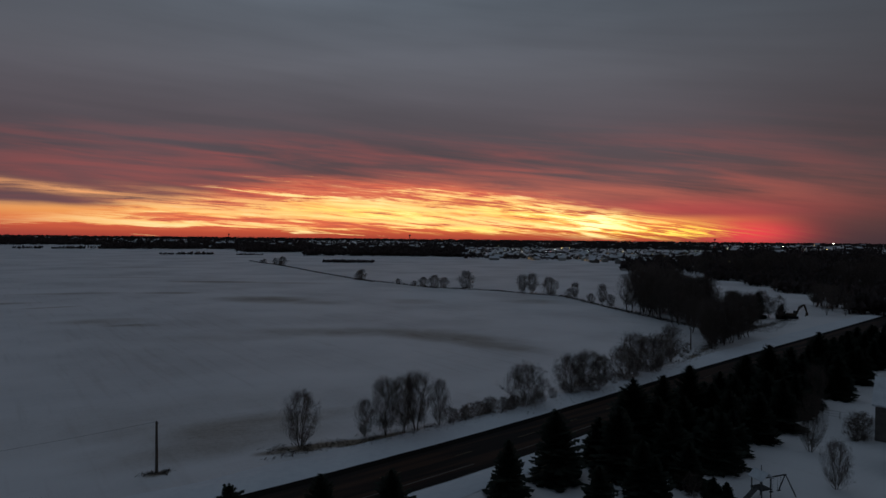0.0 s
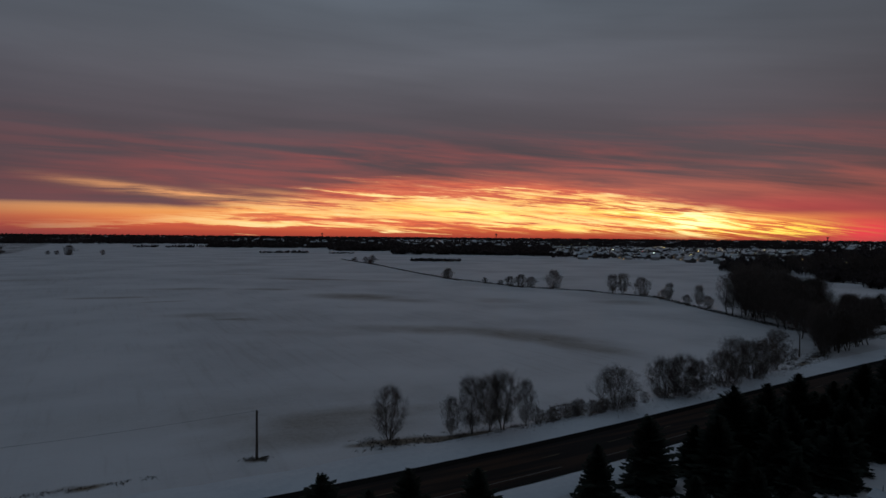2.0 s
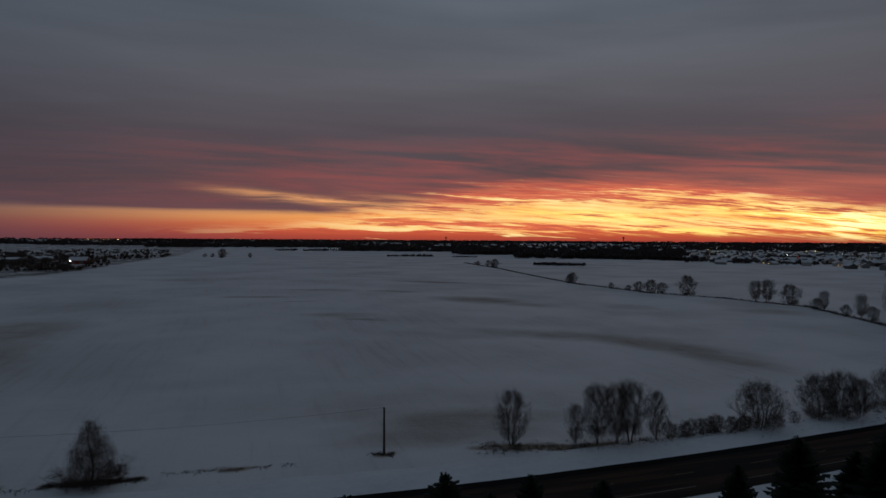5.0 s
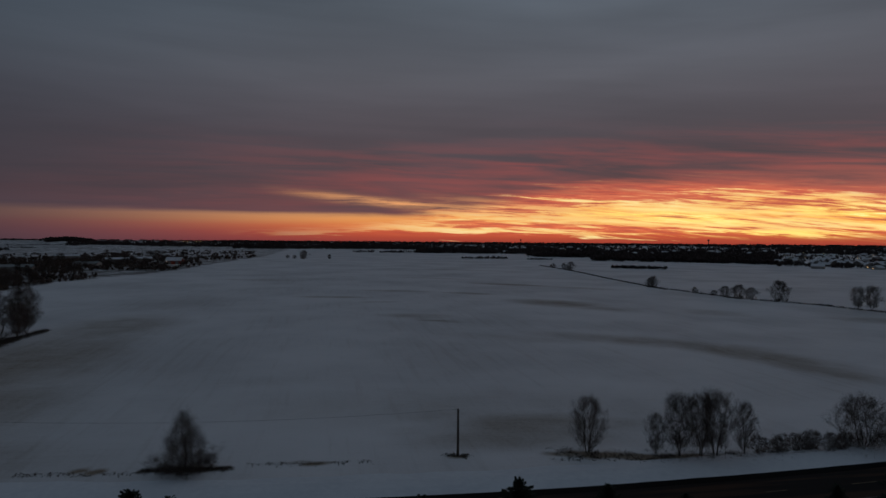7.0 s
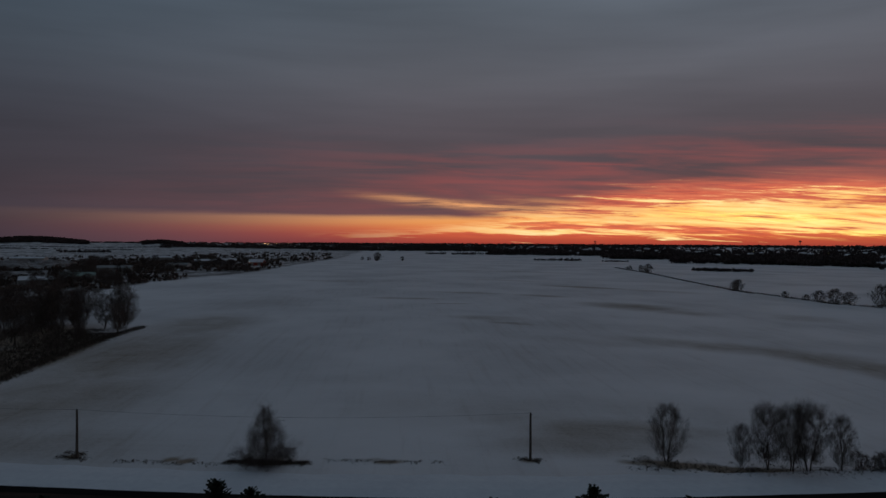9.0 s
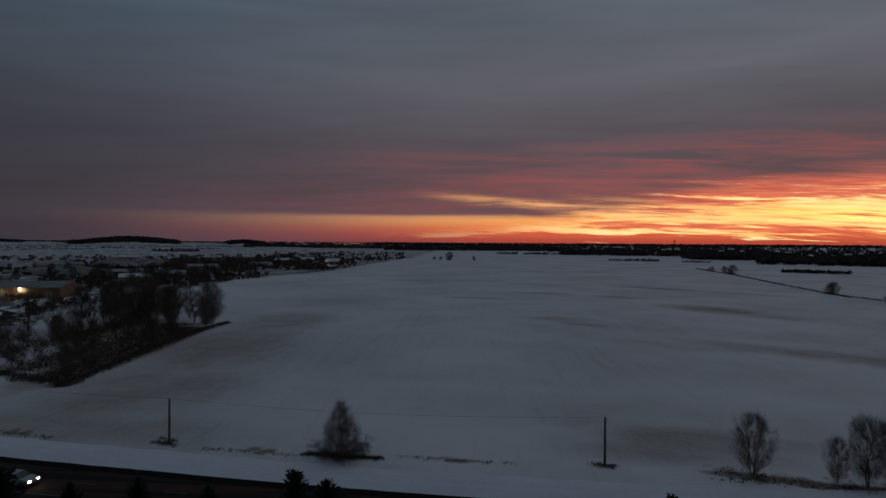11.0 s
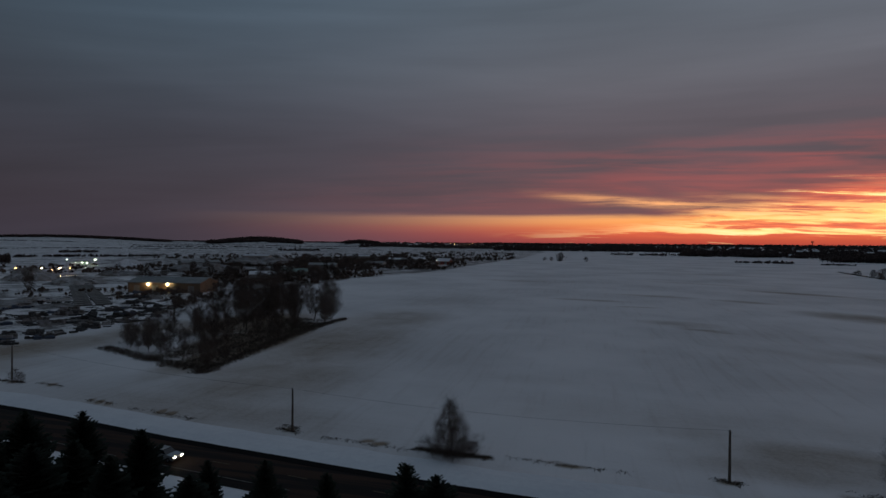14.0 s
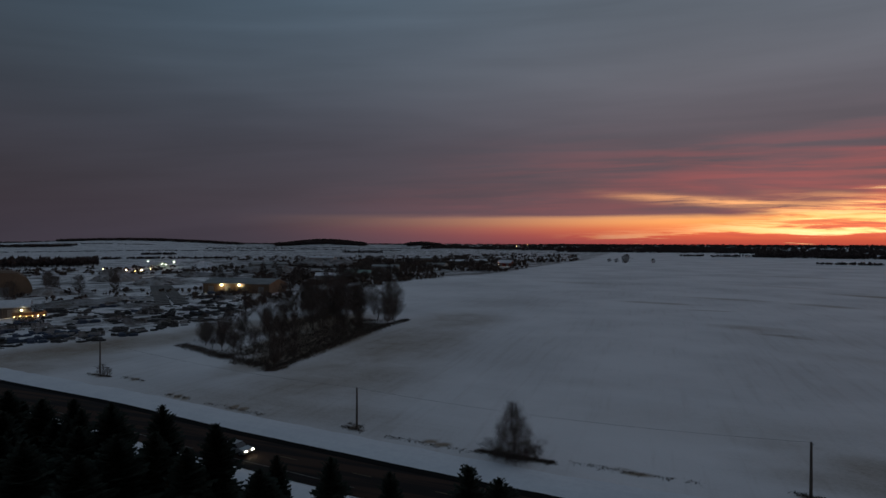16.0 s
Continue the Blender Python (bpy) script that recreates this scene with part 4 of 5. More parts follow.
# ---- water towers on the horizon ----
def water_tower(az, r, tall):
    x, y = r * math.sin(radians(az)), r * math.cos(radians(az))
    ob = thing("water_tower", "distant grey water tower above the woods", "water tower", pose(x, y, height(x, y)))
    s = Shape()
    s.tube((0, 0, 0), (0, 0, tall * 0.75), 2.6, 2.0, 12)
    part("stem", s, MAT["clutter"], ob)
    s = Shape()
    b = bmesh.new()
    bmesh.ops.create_uvsphere(b, u_segments=16, v_segments=10, radius=1)
    s.take(b, Matrix.Translation((0, 0, tall * 0.84)) @ Matrix.Diagonal((7.5, 7.5, tall * 0.16, 1)))
    part("tank", s, MAT["clutter"], ob)


water_tower(-19.97, 4300, 34)
water_tower(-3.24, 4300, 40)
water_tower(24.75, 4300, 32)


# ---- houses ----
def house(name, label, w, d, h, rise, wall, roof, at, group="", lit=2, category="house", chimney=False):
    """A gabled house: body with gable walls, two roof slopes with overhang, windows, door."""
    ob = thing(name, label, category, at, group)
    s = Shape()
    s.prism([(-w / 2, -0.3), (w / 2, -0.3), (w / 2, h), (0, h + rise), (-w / 2, h)], -d / 2, d / 2)
    part("wall", s, MAT[wall], ob)
    o, t = 0.45, 0.28
    for sg in (-1, 1):
        s = Shape()
        lo = (sg * (w / 2 + o), h - o * rise / (w / 2))
        s.prism([lo, (0, h + rise), (0, h + rise + t), (lo[0], lo[1] + t)][::sg], -d / 2 - o, d / 2 + o)
        part("roof", s, MAT[roof], ob, "snow-covered roof slope")
    k = 0
    for sg in (-1, 1):
        for i in range(2 if w < 14 else 3):
            s = Shape()
            x0 = -w / 2 + w * (i + 0.6) / (2.2 if w < 14 else 3.2)
            s.box((x0 - 0.6, sg * d / 2 - 0.05, 1.0), (x0 + 0.6, sg * d / 2 + 0.05, 2.3))
            part("window", s, MAT["warm_pane" if k < lit else "glass_dark"], ob)
            k += 1
    s = Shape()
    s.box((w / 2 - 0.03, -0.5, 0), (w / 2 + 0.05, 0.5, 2.05))
    part("door", s, MAT["siding_dark"], ob)
    if chimney:
        s = Shape()
        s.box((w * 0.15, -0.4, h + 0.3), (w * 0.15 + 0.8, 0.4, h + rise + 0.9), bevel=0.04)
        part("chimney", s, MAT["shingle"], ob)
    return ob


def polar(az, r):
    return r * math.sin(radians(az)), r * math.cos(radians(az))


SUBURB = "houses of the far suburb"
rnd = random.Random(40)
types = []
for i, (w, d, h, rise, wall, lit) in enumerate(((11, 14, 3.2, 3.0, "siding", 1), (12, 16, 5.4, 3.4, "siding_dark", 0), (10, 12, 5.2, 3.0, "siding", 2), (13, 18, 3.4, 3.6, "siding_dark", 0))):
    x, y = polar(5 + 4 * i, 860 + 60 * i)
    types.append(house("house", ("pale" if wall == "siding" else "dark") + "-sided suburban house with a snowy gable roof", w, d, h, rise, wall, "roof_snow", stand(x, y, 1, rnd.uniform(0, 180)), SUBURB, lit))
for i in range(260):
    a = rnd.uniform(2.2, 27)
    near = 1000 - (a - 2) * 16 if a < 15 else 800
    r = 1 / rnd.uniform(1 / 2300, 1 / near)
    x, y = polar(a, r)
    copy_thing(types[rnd.choice((0, 0, 1, 2, 2, 3))], stand(x, y, rnd.uniform(0.68, 0.92), rnd.uniform(0, 360)))
for i in range(36):
    a = rnd.uniform(-30, 2)
    r = rnd.uniform(2100, 3000) if a < -25 else rnd.uniform(1500, 2800)
    x, y = polar(a, r)
    copy_thing(types[i % 4], stand(x, y, rnd.uniform(0.9, 1.3), rnd.uniform(0, 360)))
for i in range(26):
    x, y = polar(rnd.uniform(26, 44), rnd.uniform(1500, 3800))
    copy_thing(types[i % 4], stand(x, y, rnd.uniform(1.1, 1.8), rnd.uniform(0, 360)))


# ---- lamps ----
def lamp(x, y, tall, size, mat, label, group, arm=1.0):
    ob = thing("street_lamp", label, "lamp", pose(x, y, height(x, y)), group)
    s = Shape()
    s.tube((0, 0, -0.3), (0, 0, tall), 0.11, 0.07, 8)
    part("post", s, MAT["steel"], ob)
    s = Shape()
    b = bmesh.new()
    bmesh.ops.create_uvsphere(b, u_segments=10, v_segments=6, radius=1)
    s.take(b, Matrix.Translation((0, 0, tall)) @ Matrix.Diagonal((size, size, size * 0.7, 1)))
    part("lamp_head", s, MAT[mat], ob, "glowing lamp head")
    return ob


TOWN = "street lamps of the far suburb"
for i in range(75):
    a = rnd.uniform(2, 30)
    r = 1 / rnd.uniform(1 / 2600, 1 / (960 - max(0, a - 2) * 12))
    x, y = polar(a, r)
    k = rnd.random()
    mat = "warm_lamp" if k < 0.55 else "white_lamp" if k < 0.8 else "cool_lamp" if k < 0.9 else "red_lamp"
    lamp(x, y, rnd.uniform(4, 7), r * 0.00025 * rnd.uniform(0.6, 1.5), mat, "small lit street lamp among snowy roofs", TOWN)
for i in range(26):
    a = rnd.uniform(-30, 44)
    r = rnd.uniform(1500, 3000)
    x, y = polar(a, r)
    lamp(x, y, 8, r * 0.00022 * rnd.uniform(0.5, 1.2), rnd.choice(("warm_lamp", "white_lamp", "cool_lamp")), "tiny lamp in the dark horizon woods", "lamps on the horizon")
for a in (37.2, 37.6, 38.3, 39.4, 33.5):
    x, y = polar(a, 3300)
    lamp(x, y, 11, 1.2, "white_lamp", "bright yellowish floodlight far off", "lamps on the horizon")
for i in range(7):
    x, y = polar(-51.3 + 0.36 * i, 2500)
    lamp(x, y, 18, 0.8, "warm_lamp", "row of small warm lamps on the far slope", "lamp row on the far slope")
YARD = "yard lamps of the works"
for a, r, tall, m, z in ((-88.0, 585, 6.2, "flood_warm", .5), (-87.0, 582, 6.0, "flood_warm", .5), (-86.3, 578, 6.0, "flood_white", .6), (-85.6, 574, 4.6, "flood_warm", .45), (-85.1, 572, 5.8, "flood_white", .65), (-84.4, 570, 6.0, "flood_warm", .55),
                      (-84.6, 800, 6.5, "flood_cool", .6), (-84.0, 760, 3.8, "flood_cool", .5), (-83.5, 770, 4.4, "flood_cool", .6), (-83.2, 750, 4.2, "flood_cool", .6), (-82.6, 790, 6.2, "flood_cool", .8)):
    x, y = polar(a, r)
    lamp(x, y, tall, z * 0.62, m, "lit yard lamp on a steel post", YARD)


# ---- works yard ----
def hall(x, y, turn, w, d, h, rise, wall, roof, label, lamps=(), name="warehouse", ribs=True):
    """A long hall; w along its own x. lamps: x, z on the front wall (-y side)."""
    ob = thing(name, label, "building", pose(x, y, height(x, y), 0, 0, turn))
    s = Shape()
    k = Matrix.Rotation(radians(90), 4, "Z")
    t = Shape()
    t.prism([(-d / 2, -0.3), (d / 2, -0.3), (d / 2, h), (0, h + rise), (-d / 2, h)], -w / 2, w / 2)
    s.v, s.f = [k @ v for v in t.v], t.f
    part("wall", s, MAT[wall], ob)
    for sg in (-1, 1):
        t, s = Shape(), Shape()
        lo = (sg * (d / 2 + 0.5), h - 0.5 * rise / (d / 2))
        t.prism([lo, (0, h + rise), (0, h + rise + 0.3), (lo[0], lo[1] + 0.3)][::sg], -w / 2 - 0.5, w / 2 + 0.5)
        s.v, s.f = [k @ v for v in t.v], t.f
        part("roof", s, MAT[roof], ob, "snow-dusted roof slope")
    for i in range(max(2, int(w / 9))):
        s = Shape()
        cx = -w / 2 + w * (i + 0.5) / max(2, int(w / 9))
        s.box((cx - 1.8, -d / 2 - 0.06, 0), (cx + 1.8, -d / 2 + 0.05, min(4.0, h - 0.8)), bevel=0.03)
        part("door", s, MAT["grey_metal"], ob, "closed roller door")
    if ribs:
        for i in range(int(w / 3)):
            s = Shape()
            cx = -w / 2 + 3 * (i + 0.5)
            s.box((cx - 0.08, -d / 2 - 0.09, 0), (cx + 0.08, -d / 2 + 0.05, h - 0.1))
            part("rib", s, MAT[wall], ob)
    for lx, lz in lamps:
        s = Shape()
        b = bmesh.new()
        bmesh.ops.create_uvsphere(b, u_segments=10, v_segments=6, radius=0.38 if w > 40 else 0.22)
        s.take(b, Matrix.Translation((lx, -d / 2 - 0.75, lz)))
        part("wall_lamp", s, MAT["flood_white"], ob, "bright wall-mounted lamp")
    return ob


hall(-369, 88, 45, 44, 20, 5.6, 2.6, "brown_metal", "grey_metal", "tan sheet-metal hall with two bright wall lamps", [(-9, 4.8), (2.6, 4.8)])


def hoop_barn(x, y, turn, wide, tall, deep):
    """An arched sheet-metal hall: ribbed shell, recessed end walls, door leaves."""
    ob = thing("hoop_barn", "large brown arched sheet-metal hall in the works yard", "building", pose(x, y, height(x, y), 0, 0, turn))

    def arch(scale, n=28):
        out = []
        for i in range(n + 1):
            a = math.pi * i / n
            c, q = math.cos(a), math.sin(a)
            out.append((scale * wide / 2 * math.copysign(abs(c) ** 0.7, c), scale * tall * q ** 0.7 - (0.3 if i in (0, n) else 0)))
        return out

    for i in range(int(deep / 2)):
        t = Shape()
        y0 = -deep / 2 + 2 * i
        t.prism(arch(1.0 if i % 2 else 0.992), y0, y0 + 2)
        part("shell", t, MAT["brown_metal"], ob)
    for sg in (-1, 1):
        t = Shape()
        t.box((sg * 2.5 - 2.4, -deep / 2 - 0.12, 0), (sg * 2.5 + 2.4, -deep / 2 + 0.05, 5.2), None, 0.04)
        part("door", t, MAT["grey_metal"], ob, "closed sheet-metal door leaf")
    return ob


hoop_barn(-415, -37, 95, 31, 13.2, 40)
hall(-292, -31, 90, 31, 14, 4.2, 2.2, "siding_dark", "roof_snow", "low dark shed with a broad snowy roof", [(13, 3.0)], "shed")
hall(-608, 476, 30, 18, 11, 4.6, 3.6, "red_barn", "roof_snow", "red board barn with a bright lamp at its corner", [(-7, 4.0)], "barn")
WORKS = "sheds between the yards"
rnd = random.Random(9)
for a, r, w, d, h, roof, wall in ((-68.6, 470, 26, 12, 4.5, "roof_snow", "grey_metal"), (-66.2, 520, 22, 12, 4, "green_roof", "siding"), (-63.5, 640, 30, 14, 5, "grey_metal", "siding"),
                          (-74.5, 690, 40, 16, 6, "grey_metal", "grey_metal"), (-58.6, 720, 24, 12, 4, "grey_metal", "siding"),
                          (-56.4, 840, 26, 12, 5, "roof_snow", "siding_dark"), (-54.5, 900, 22, 11, 4, "roof_snow", "siding"),  (-69.5, 980, 40, 16, 6, "roof_snow", "siding"), (-60, 1000, 30, 12, 5, "roof_snow", "siding")):
    x, y = polar(a, r)
    hall(x, y, -a + rnd.uniform(-25, 25), w, d, h, 2.0, wall, roof, "low works shed with a " + ("green sheet" if roof == "green_roof" else "snowy" if roof == "roof_snow" else "grey sheet") + " roof", (), "shed", False)["group"] = WORKS


def heap(x, y, r, h, mat, label, seed):
    """A rough cone of tipped material."""
    rnd = random.Random(seed)
    s = Shape()
    rings, n = 12, 48
    for i in range(rings):
        f = i / (rings - 1)
        for j in range(n):
            a = 6.283 * j / n
            q = noise.noise(Vector((math.cos(a) * 1.6, math.sin(a) * 1.6, f * 2 + seed)))
            q += 0.5 * noise.noise(Vector((math.cos(a) * 5, math.sin(a) * 5, f * 5 + seed)))
            rr = r * (1 - f ** 1.4) * (1 + 0.45 * q) + 0.3
            s.v.append(Vector((rr * math.cos(a) * 1.2, rr * math.sin(a), h * (1 - (1 - f) ** 1.5) * (1 + 0.3 * q) - 0.3)))
    for i in range(rings - 1):
        for j in range(n):
            k = (j + 1) % n
            s.f.append((i * n + j, i * n + k, (i + 1) * n + k, (i + 1) * n + j))
    s.f.append(tuple((rings - 1) * n + j for j in range(n)))
    ob = tagged(new("gravel_mound", s.mesh("gravel_mound", MAT[mat])), label, "heap", "heaps in the works yard")
    ob.matrix_basis = pose(x, y, height(x, y), 0, 0, rnd.uniform(0, 360))
    return ob


for i, (a, r, rad, h, m) in enumerate(((-87.1, 520, 15, 8.0, "gravel"), (-80.1, 715, 12, 8, "snow"), (-74, 620, 30, 8, "earth"), (-90, 330, 16, 2.6, "earth"), (-86.5, 345, 12, 2.2, "gravel"), (-84, 470, 16, 5, "gravel"),
                                    (-69.5, 760, 40, 9, "earth"), (-92, 400, 12, 4, "gravel"), (-81, 560, 14, 4, "earth"), (-76.5, 430, 14, 5, "earth"), (-85, 310, 9, 1.4, "earth"))):
    heap(*polar(a, r), rad, h, m, ("snow-dusted" if m != "earth" else "dark earth") + " heap of tipped material in the works yard", i)


def stock(seed, mat):
    """A low irregular stack of boards, pipes and crates under patchy snow."""
    rnd = random.Random(seed)
    s = Shape()
    for i in range(rnd.randint(4, 8)):
        x, y = rnd.uniform(-2.2, 2.2), rnd.uniform(-1.2, 1.2)
        w, d, h = rnd.uniform(0.8, 2.4), rnd.uniform(0.5, 1.2), rnd.uniform(0.4, 1.7)
        s.box((-w / 2, -d / 2, -0.1), (w / 2, d / 2, h), pose(x, y, 0, 0, 0, rnd.uniform(-25, 25)), 0.05)
    for i in range(rnd.randint(2, 5)):
        y, z = rnd.uniform(-1.2, 1.2), rnd.uniform(0.2, 0.5)
        s.tube((-2.6, y, z), (2.6, y + rnd.uniform(-0.6, 0.6), z), 0.18, 0.18, 8)
    return s.mesh("pallet_load", MAT[mat])


stacks = [stock(i, m) for i, m in enumerate(("clutter", "earth", "blue_clutter", "clutter", "gravel"))]
rnd = random.Random(77)
for i in range(330):
    band = rnd.random()
    a = rnd.uniform(-99, -77.5)
    near = 212 if a < -86 else 218 + (a + 86) * 4
    r = near + (rnd.random() ** 1.2) * 130
    if noise.noise(Vector((a * 0.55, r * 0.035, 2.0))) < -0.08:
        continue
    if -85.2 < a < -80.4 and r > 292:
        continue
    x, y = polar(a, r)
    ob = new("pallet_load", stacks[rnd.randrange(5)])
    tagged(ob, "low stack of dark building stock in patchy snow", "stock", "stacks in the works yard")
    ob.matrix_basis = stand(x, y, rnd.uniform(0.45, 1.2), rnd.uniform(-30, 30) - a, 1.25)
# small scrap strewn between the stacks
rnd = random.Random(78)
s = Shape()
for i in range(2600):
    a = rnd.uniform(-100, -76)
    near = 206 if a < -86 else 214 + (a + 86) * 4
    r = near + (rnd.random() ** 1.4) * 150
    if noise.noise(Vector((a * 0.7, r * 0.045, 6.0))) < 0.02:
        continue
    x, y = polar(a, r)
    w, d, h = rnd.uniform(0.3, 1.6), rnd.uniform(0.2, 0.7), rnd.uniform(0.12, 0.6)
    q = radians(-a + rnd.uniform(-40, 40))
    u, v = Vector((math.cos(q), math.sin(q), 0)), Vector((-math.sin(q), math.cos(q), 0))
    o = Vector((x, y, height(x, y) - 0.05))
    k = len(s.v)
    for z in (0, h):
        s.v += [o + u * w + v * d + Vector((0, 0, z)), o - u * w + v * d + Vector((0, 0, z)), o - u * w * rnd.uniform(0.6, 1) - v * d + Vector((0, 0, z)), o + u * w - v * d * rnd.uniform(0.6, 1) + Vector((0, 0, z))]
    s.f += [(k + 4, k + 5, k + 6, k + 7), (k, k + 1, k + 5, k + 4), (k + 1, k + 2, k + 6, k + 5), (k + 2, k + 3, k + 7, k + 6), (k + 3, k, k + 4, k + 7)]
tagged(new("yard_scrap", s.mesh("yard_scrap", MAT["clutter"])), "dark scrap strewn over the snowy works yard", "scrap", kind="stuff")
# two blocks of long rows of stacked pipe
bed = Shape()
bed.box((-3.2, -0.9, -0.1), (3.2, 0.9, 0.4), None, 0.04)
bed_mesh = bed.mesh("pallet", MAT["clutter"])
tube = Shape()
tube.tube((-3.4, 0, 0), (3.4, 0, 0), 0.3, 0.3, 8)
tube_mesh = tube.mesh("pipe", MAT["grey_metal"])
for c in range(2):
    for i in range(15):
        x, y = -305 - 9.6 * i, 35.2 + c * 8.0 + (0.78 - 0.12 * c) * i
        rack = new("pipe_rack")
        tagged(rack, "low dark rack of long pipe on snow", "rack", "rows of pipe racks")
        rack.matrix_basis = pose(x, y, height(x, y), 0, 0, 92)
        piece = new("pallet", bed_mesh)
        piece.parent = rack
        for dy in (-0.62, 0.0, 0.62):
            piece = new("pipe", tube_mesh)
            piece.parent = rack
            piece.matrix_basis = pose(0, dy, 0.68)


# lit flatbed by the shed
truck = thing("flatbed_trailer", "flatbed trailer with a row of warm marker lamps", "trailer", pose(-278, -15, height(-278, -15), 0, 0, 90))
s = Shape()
s.box((-5.6, -1.25, 0.9), (5.6, 1.25, 1.3), None, 0.05)
part("bed", s, MAT["clutter"], truck)
s = Shape()
s.box((-5.6, 1.15, 1.3), (5.6, 1.25, 2.6), None, 0.03)
part("side_board", s, MAT["brown_metal"], truck)
for i in range(6):
    s = Shape()
    b = bmesh.new()
    bmesh.ops.create_uvsphere(b, u_segments=8, v_segments=6, radius=0.15)
    s.take(b, Matrix.Translation((-4.6 + 1.85 * i, -1.42, 1.3)))
    part("marker_lamp", s, MAT["flood_warm"], truck, "warm marker lamp")
for wx in (-4.4, -3.2, 4.2):
    for sg in (-1, 1):
        s = Shape()
        s.tube((wx, sg * 0.9, 0.5), (wx, sg * 1.25, 0.5), 0.5, 0.5, 14)
        part("wheel", s, MAT["rubber"], truck)


# ---- car ----
def car(name, label, at, paint):
    ob = thing(name, label, "car", at)
    s = Shape()
    s.prism([(-2.4, 0.35), (2.35, 0.35), (2.42, 0.62), (2.3, 0.88), (1.2, 1.0), (-1.9, 1.02), (-2.4, 0.95), (-2.45, 0.6)], -0.9, 0.9)
    part("body", s, MAT[paint], ob)
    s = Shape()
    t = [(-1.9, 1.0), (1.15, 0.98), (0.35, 1.48), (-1.3, 1.5)]
    k = len(s.v)
    for yy in (-0.82, 0.82):
        s.v += [Vector((px, yy * (0.86 if pz > 1.2 else 1), pz)) for px, pz in t]
    s.f += [(0, 1, 2, 3), (7, 6, 5, 4), (0, 4, 5, 1), (1, 5, 6, 2), (3, 2, 6, 7), (0, 3, 7, 4)]
    part("cabin_glass", s, MAT["glass_dark"], ob, "dark window glass")
    s = Shape()
    s.box((-1.3, -0.72, 1.46), (0.38, 0.72, 1.54), None, 0.03)
    part("roof", s, MAT[paint], ob)
    for x in (-1.45, 1.5):
        for sg in (-1, 1):
            s = Shape()
            s.tube((x, sg * 0.68, 0.34), (x, sg * 0.92, 0.34), 0.34, 0.34, 16)
            w = part("wheel", s, MAT["rubber"], ob)
            s = Shape()
            s.tube((x, sg * 0.90, 0.34), (x, sg * 0.94, 0.34), 0.2, 0.2, 12)
            part("rim", s, MAT["steel"], w)
    for sg in (-1, 1):
        s = Shape()
        s.box((2.25, sg * 0.62 - 0.22, 0.62), (2.46, sg * 0.62 + 0.22, 0.82), None, 0.04)
        part("headlight", s, MAT["head_lamp"], ob, "glowing headlight")
        s = Shape()
        s.box((-2.48, sg * 0.68 - 0.16, 0.68), (-2.38, sg * 0.68 + 0.16, 0.86), None, 0.03)
        part("tail_light", s, MAT["red_lamp"], ob, "red tail light")
    return ob


lane = offset(ROAD, 7.3)
k = min(range(len(lane)), key=lambda i: abs(lane[i].x + 87.5))
head = lane[k + 1] - lane[k]
car("car", "silver car with lit headlights on the asphalt road", pose(lane[k].x, lane[k].y, 0.2, 0, 0, math.degrees(math.atan2(head.y, head.x))), "car_paint")


# ---- excavator by the road ----
ex = thing("excavator", "parked excavator with its boom raised, dark against snow", "excavator", pose(137, 230, height(137, 230), 0, 0, -31))
for sg in (-1, 1):
    s = Shape()
    s.prism([(-2, 0.2), (-1.6, 0), (1.6, 0), (2, 0.2), (2.1, 0.6), (1.7, 0.95), (-1.7, 0.95), (-2.1, 0.6)], sg * 1.2 - 0.3, sg * 1.2 + 0.3)
    part("track", s, MAT["rubber"], ex)
s = Shape()
s.box((-2.4, -1.3, 1.0), (1.4, 1.3, 2.1), None, 0.15)
part("body", s, MAT["digger"], ex)
s = Shape()
s.box((0.2, 0.3, 2.1), (1.5, 1.3, 3.1), None, 0.1)
part("cab", s, MAT["glass_dark"], ex)
for nm, pts, r in (("boom", ((1.2, -0.2, 1.8), (2.3, -0.2, 4.7), (3.9, -0.2, 5.7)), 0.42), ("stick", ((3.8, -0.2, 5.8), (4.3, -0.2, 4.3), (4.7, -0.2, 2.6)), 0.34), ("bucket", ((4.8, -0.2, 2.8), (4.7, -0.2, 1.8), (4.2, -0.2, 1.3)), 0.45)):
    s = Shape()
    s.loft([Vector(p) for p in pts], [r, r * 1.2, r * 0.8], 6)
    part(nm, s, MAT["digger"], ex)


# ---- back gardens on the near side ----
house("house", "dark-sided house with a snow-covered gable roof behind the spruces", 11, 15, 5.6, 3.0, "siding_dark", "roof_snow", stand(75.3, 88.6, 1, 50), "garden houses", 0, chimney=True)
house("garage", "low garage with snow on its roof beside the house", 7, 8, 2.8, 2.0, "siding_dark", "roof_snow", stand(63.5, 75.0, 1, 48), "garden houses", 0, "garage")
house("house", "dark-sided house with a snowy roof near the spruces", 11, 14, 5.4, 3.0, "siding_dark", "roof_snow", stand(100, 118, 1, 48), "garden houses", 0)
for x, y, sc, w in ((53, 84, 1.05, 0.7), (67.5, 106, 1.0, 0.8), (48.2, 71.2, 0.75, 0.85)):
    copy_thing(ROUND, stand(x, y, sc, None, w))
for x, y, sc in ((64, 89.5, 1.6), (65.2, 90.5, 1.4), (62.8, 89.0, 1.3), (29.5, 69, 1.0)):
    copy_thing(SHRUB, stand(x, y, sc))
for x, y, h in ((32, 68.6, 2.4), (33.4, 68.2, 2.0)):
    copy_thing(kinds[0], stand(x, y, h / 9.0, None, 1.5))


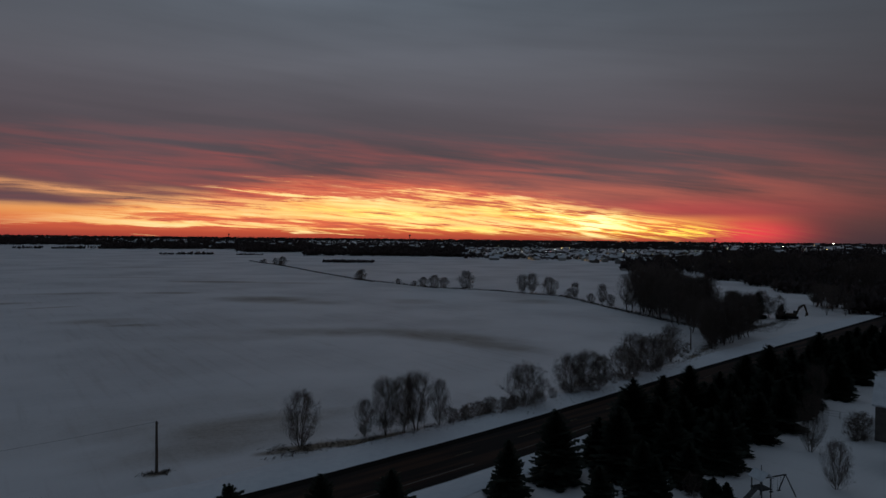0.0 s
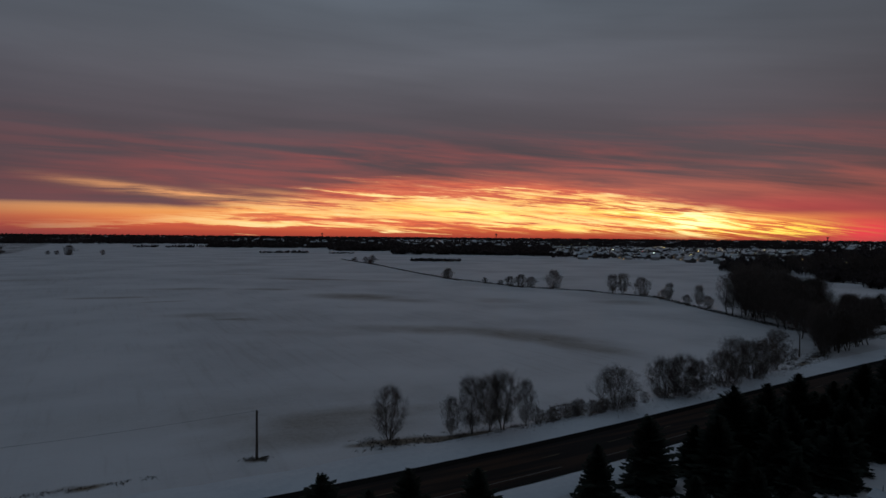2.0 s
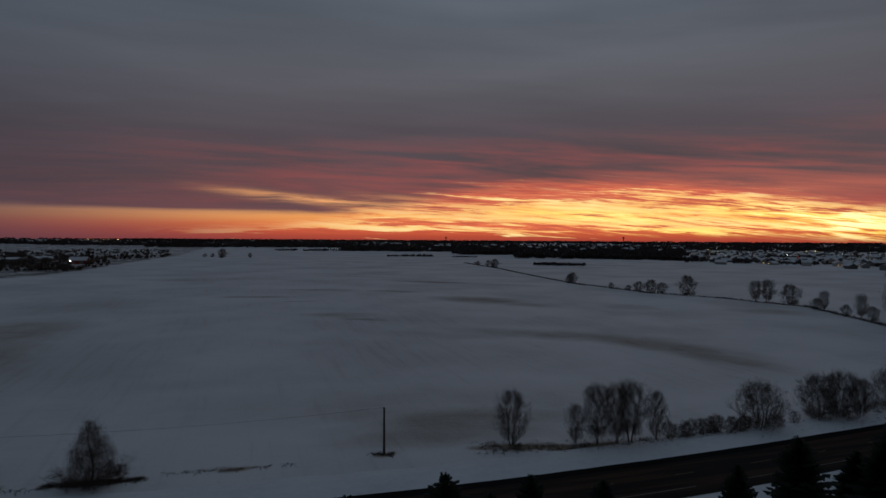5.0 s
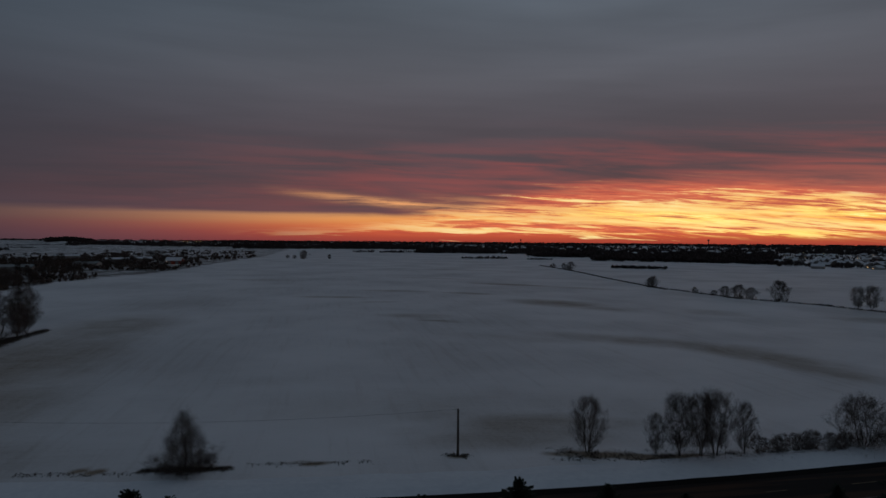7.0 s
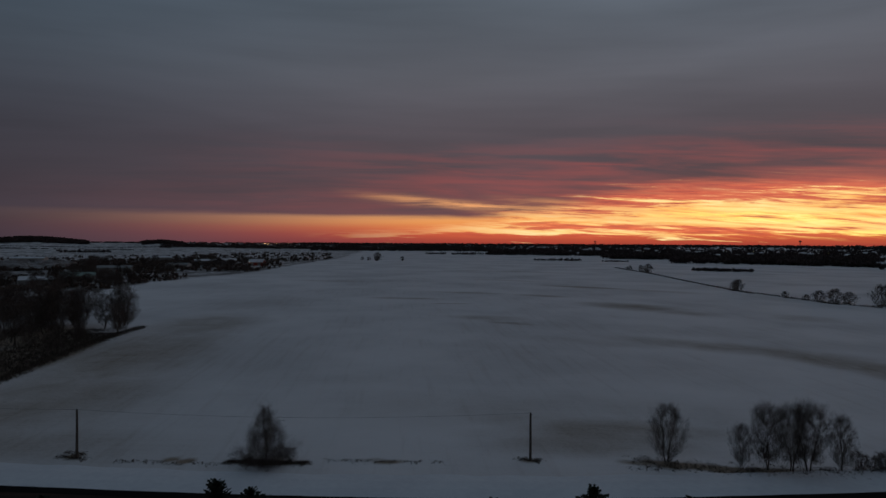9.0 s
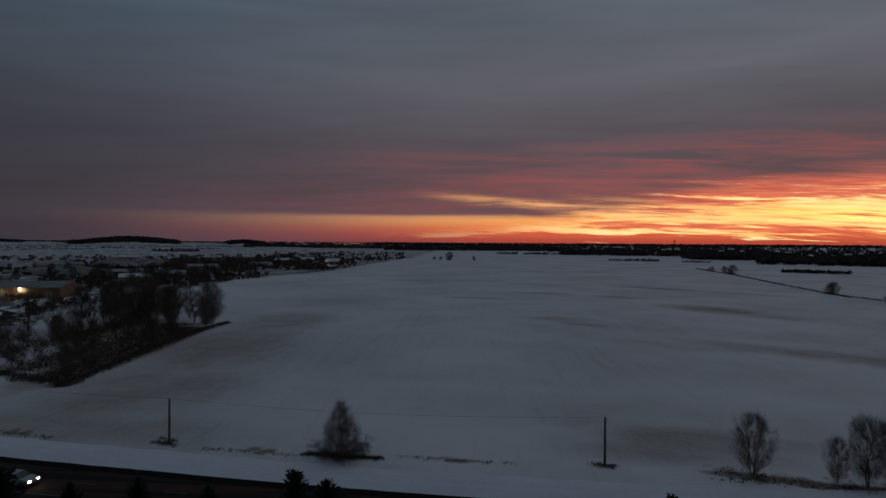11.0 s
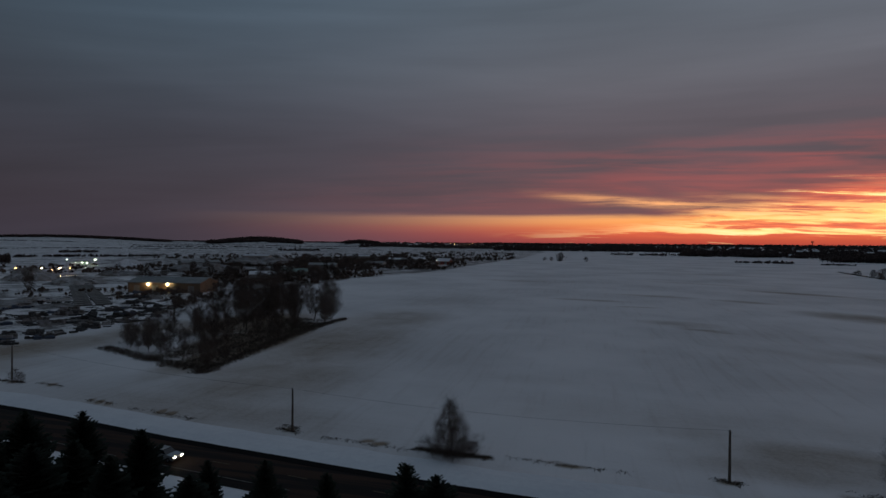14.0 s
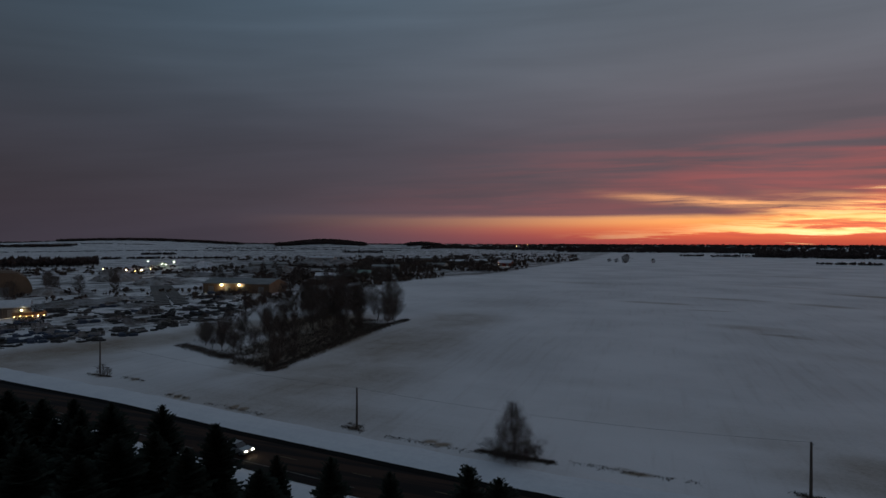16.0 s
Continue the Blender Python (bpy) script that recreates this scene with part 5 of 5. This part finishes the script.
def play_tower(x, y, turn):
    ob = thing("play_tower", "dark wooden garden play tower with swings and snow on its roof", "play tower", pose(x, y, height(x, y), 0, 0, turn))
    for px in (-0.7, 0.7):
        for py in (-0.7, 0.7):
            s = Shape()
            s.tube((px, py, -0.1), (px, py, 2.5), 0.07, 0.07, 6)
            part("post", s, MAT["clutter"], ob)
    s = Shape()
    s.box((-0.8, -0.8, 1.2), (0.8, 0.8, 1.3), None, 0.02)
    part("deck", s, MAT["clutter"], ob)
    for sg in (-1, 1):
        s = Shape()
        s.prism([(sg * 1.0, 2.4), (0, 3.2), (0, 3.3), (sg * 1.0, 2.5)][::sg], -1, 1)
        part("roof", s, MAT["roof_snow"], ob, "snow-dusted roof board")
    s = Shape()
    s.tube((0, 0, 3.2), (0, 0, 3.9), 0.05, 0.03, 6)
    part("flag_pole", s, MAT["clutter"], ob)
    s = Shape()
    s.tube((0.7, 0, 2.3), (3.9, 0, 2.3), 0.08, 0.08, 6)
    part("swing_beam", s, MAT["clutter"], ob)
    for sg in (-1, 1):
        s = Shape()
        s.tube((3.8, 0, 2.35), (4.2, sg * 1.2, -0.1), 0.07, 0.07, 6)
        part("leg", s, MAT["clutter"], ob)
    for px in (1.6, 2.8):
        s = Shape()
        s.box((px - 0.25, -0.12, 0.5), (px + 0.25, 0.12, 0.56), None, 0.01)
        for q in (-0.22, 0.22):
            s.tube((px + q, 0, 0.55), (px + q, 0, 2.3), 0.015, 0.015, 4)
        part("swing", s, MAT["rubber"], ob)
    s = Shape()
    s.prism([(-0.8, 1.25), (-0.8, 1.4), (-2.6, 0.15), (-2.6, 0.0)], -0.3, 0.3)
    part("slide", s, MAT["clutter"], ob)


play_tower(37.6, 68.6, 20)

fence = thing("wire_fence", "thin dark garden fence with wire mesh in the snow", "fence")
pts = [Vector((62, 104.5, 0)), Vector((66, 101.5, 0)), Vector((70, 98.5, 0)), Vector((74, 97.5, 0))]
posts = []
for a, b in zip(pts, pts[1:]):
    for i in range(2):
        posts.append(a.lerp(b, i / 2))
posts.append(pts[-1])
for p in posts:
    s = Shape()
    s.tube((p.x, p.y, height(p.x, p.y) - 0.2), (p.x, p.y, height(p.x, p.y) + 1.25), 0.045, 0.04, 6)
    part("post", s, MAT["clutter"], fence)
for a, b in zip(posts, posts[1:]):
    for z in (0.3, 0.75, 1.2):
        s = Shape()
        s.tube((a.x, a.y, height(a.x, a.y) + z), (b.x, b.y, height(b.x, b.y) + z), 0.018, 0.018, 4)
        part("rail", s, MAT["clutter"], fence)
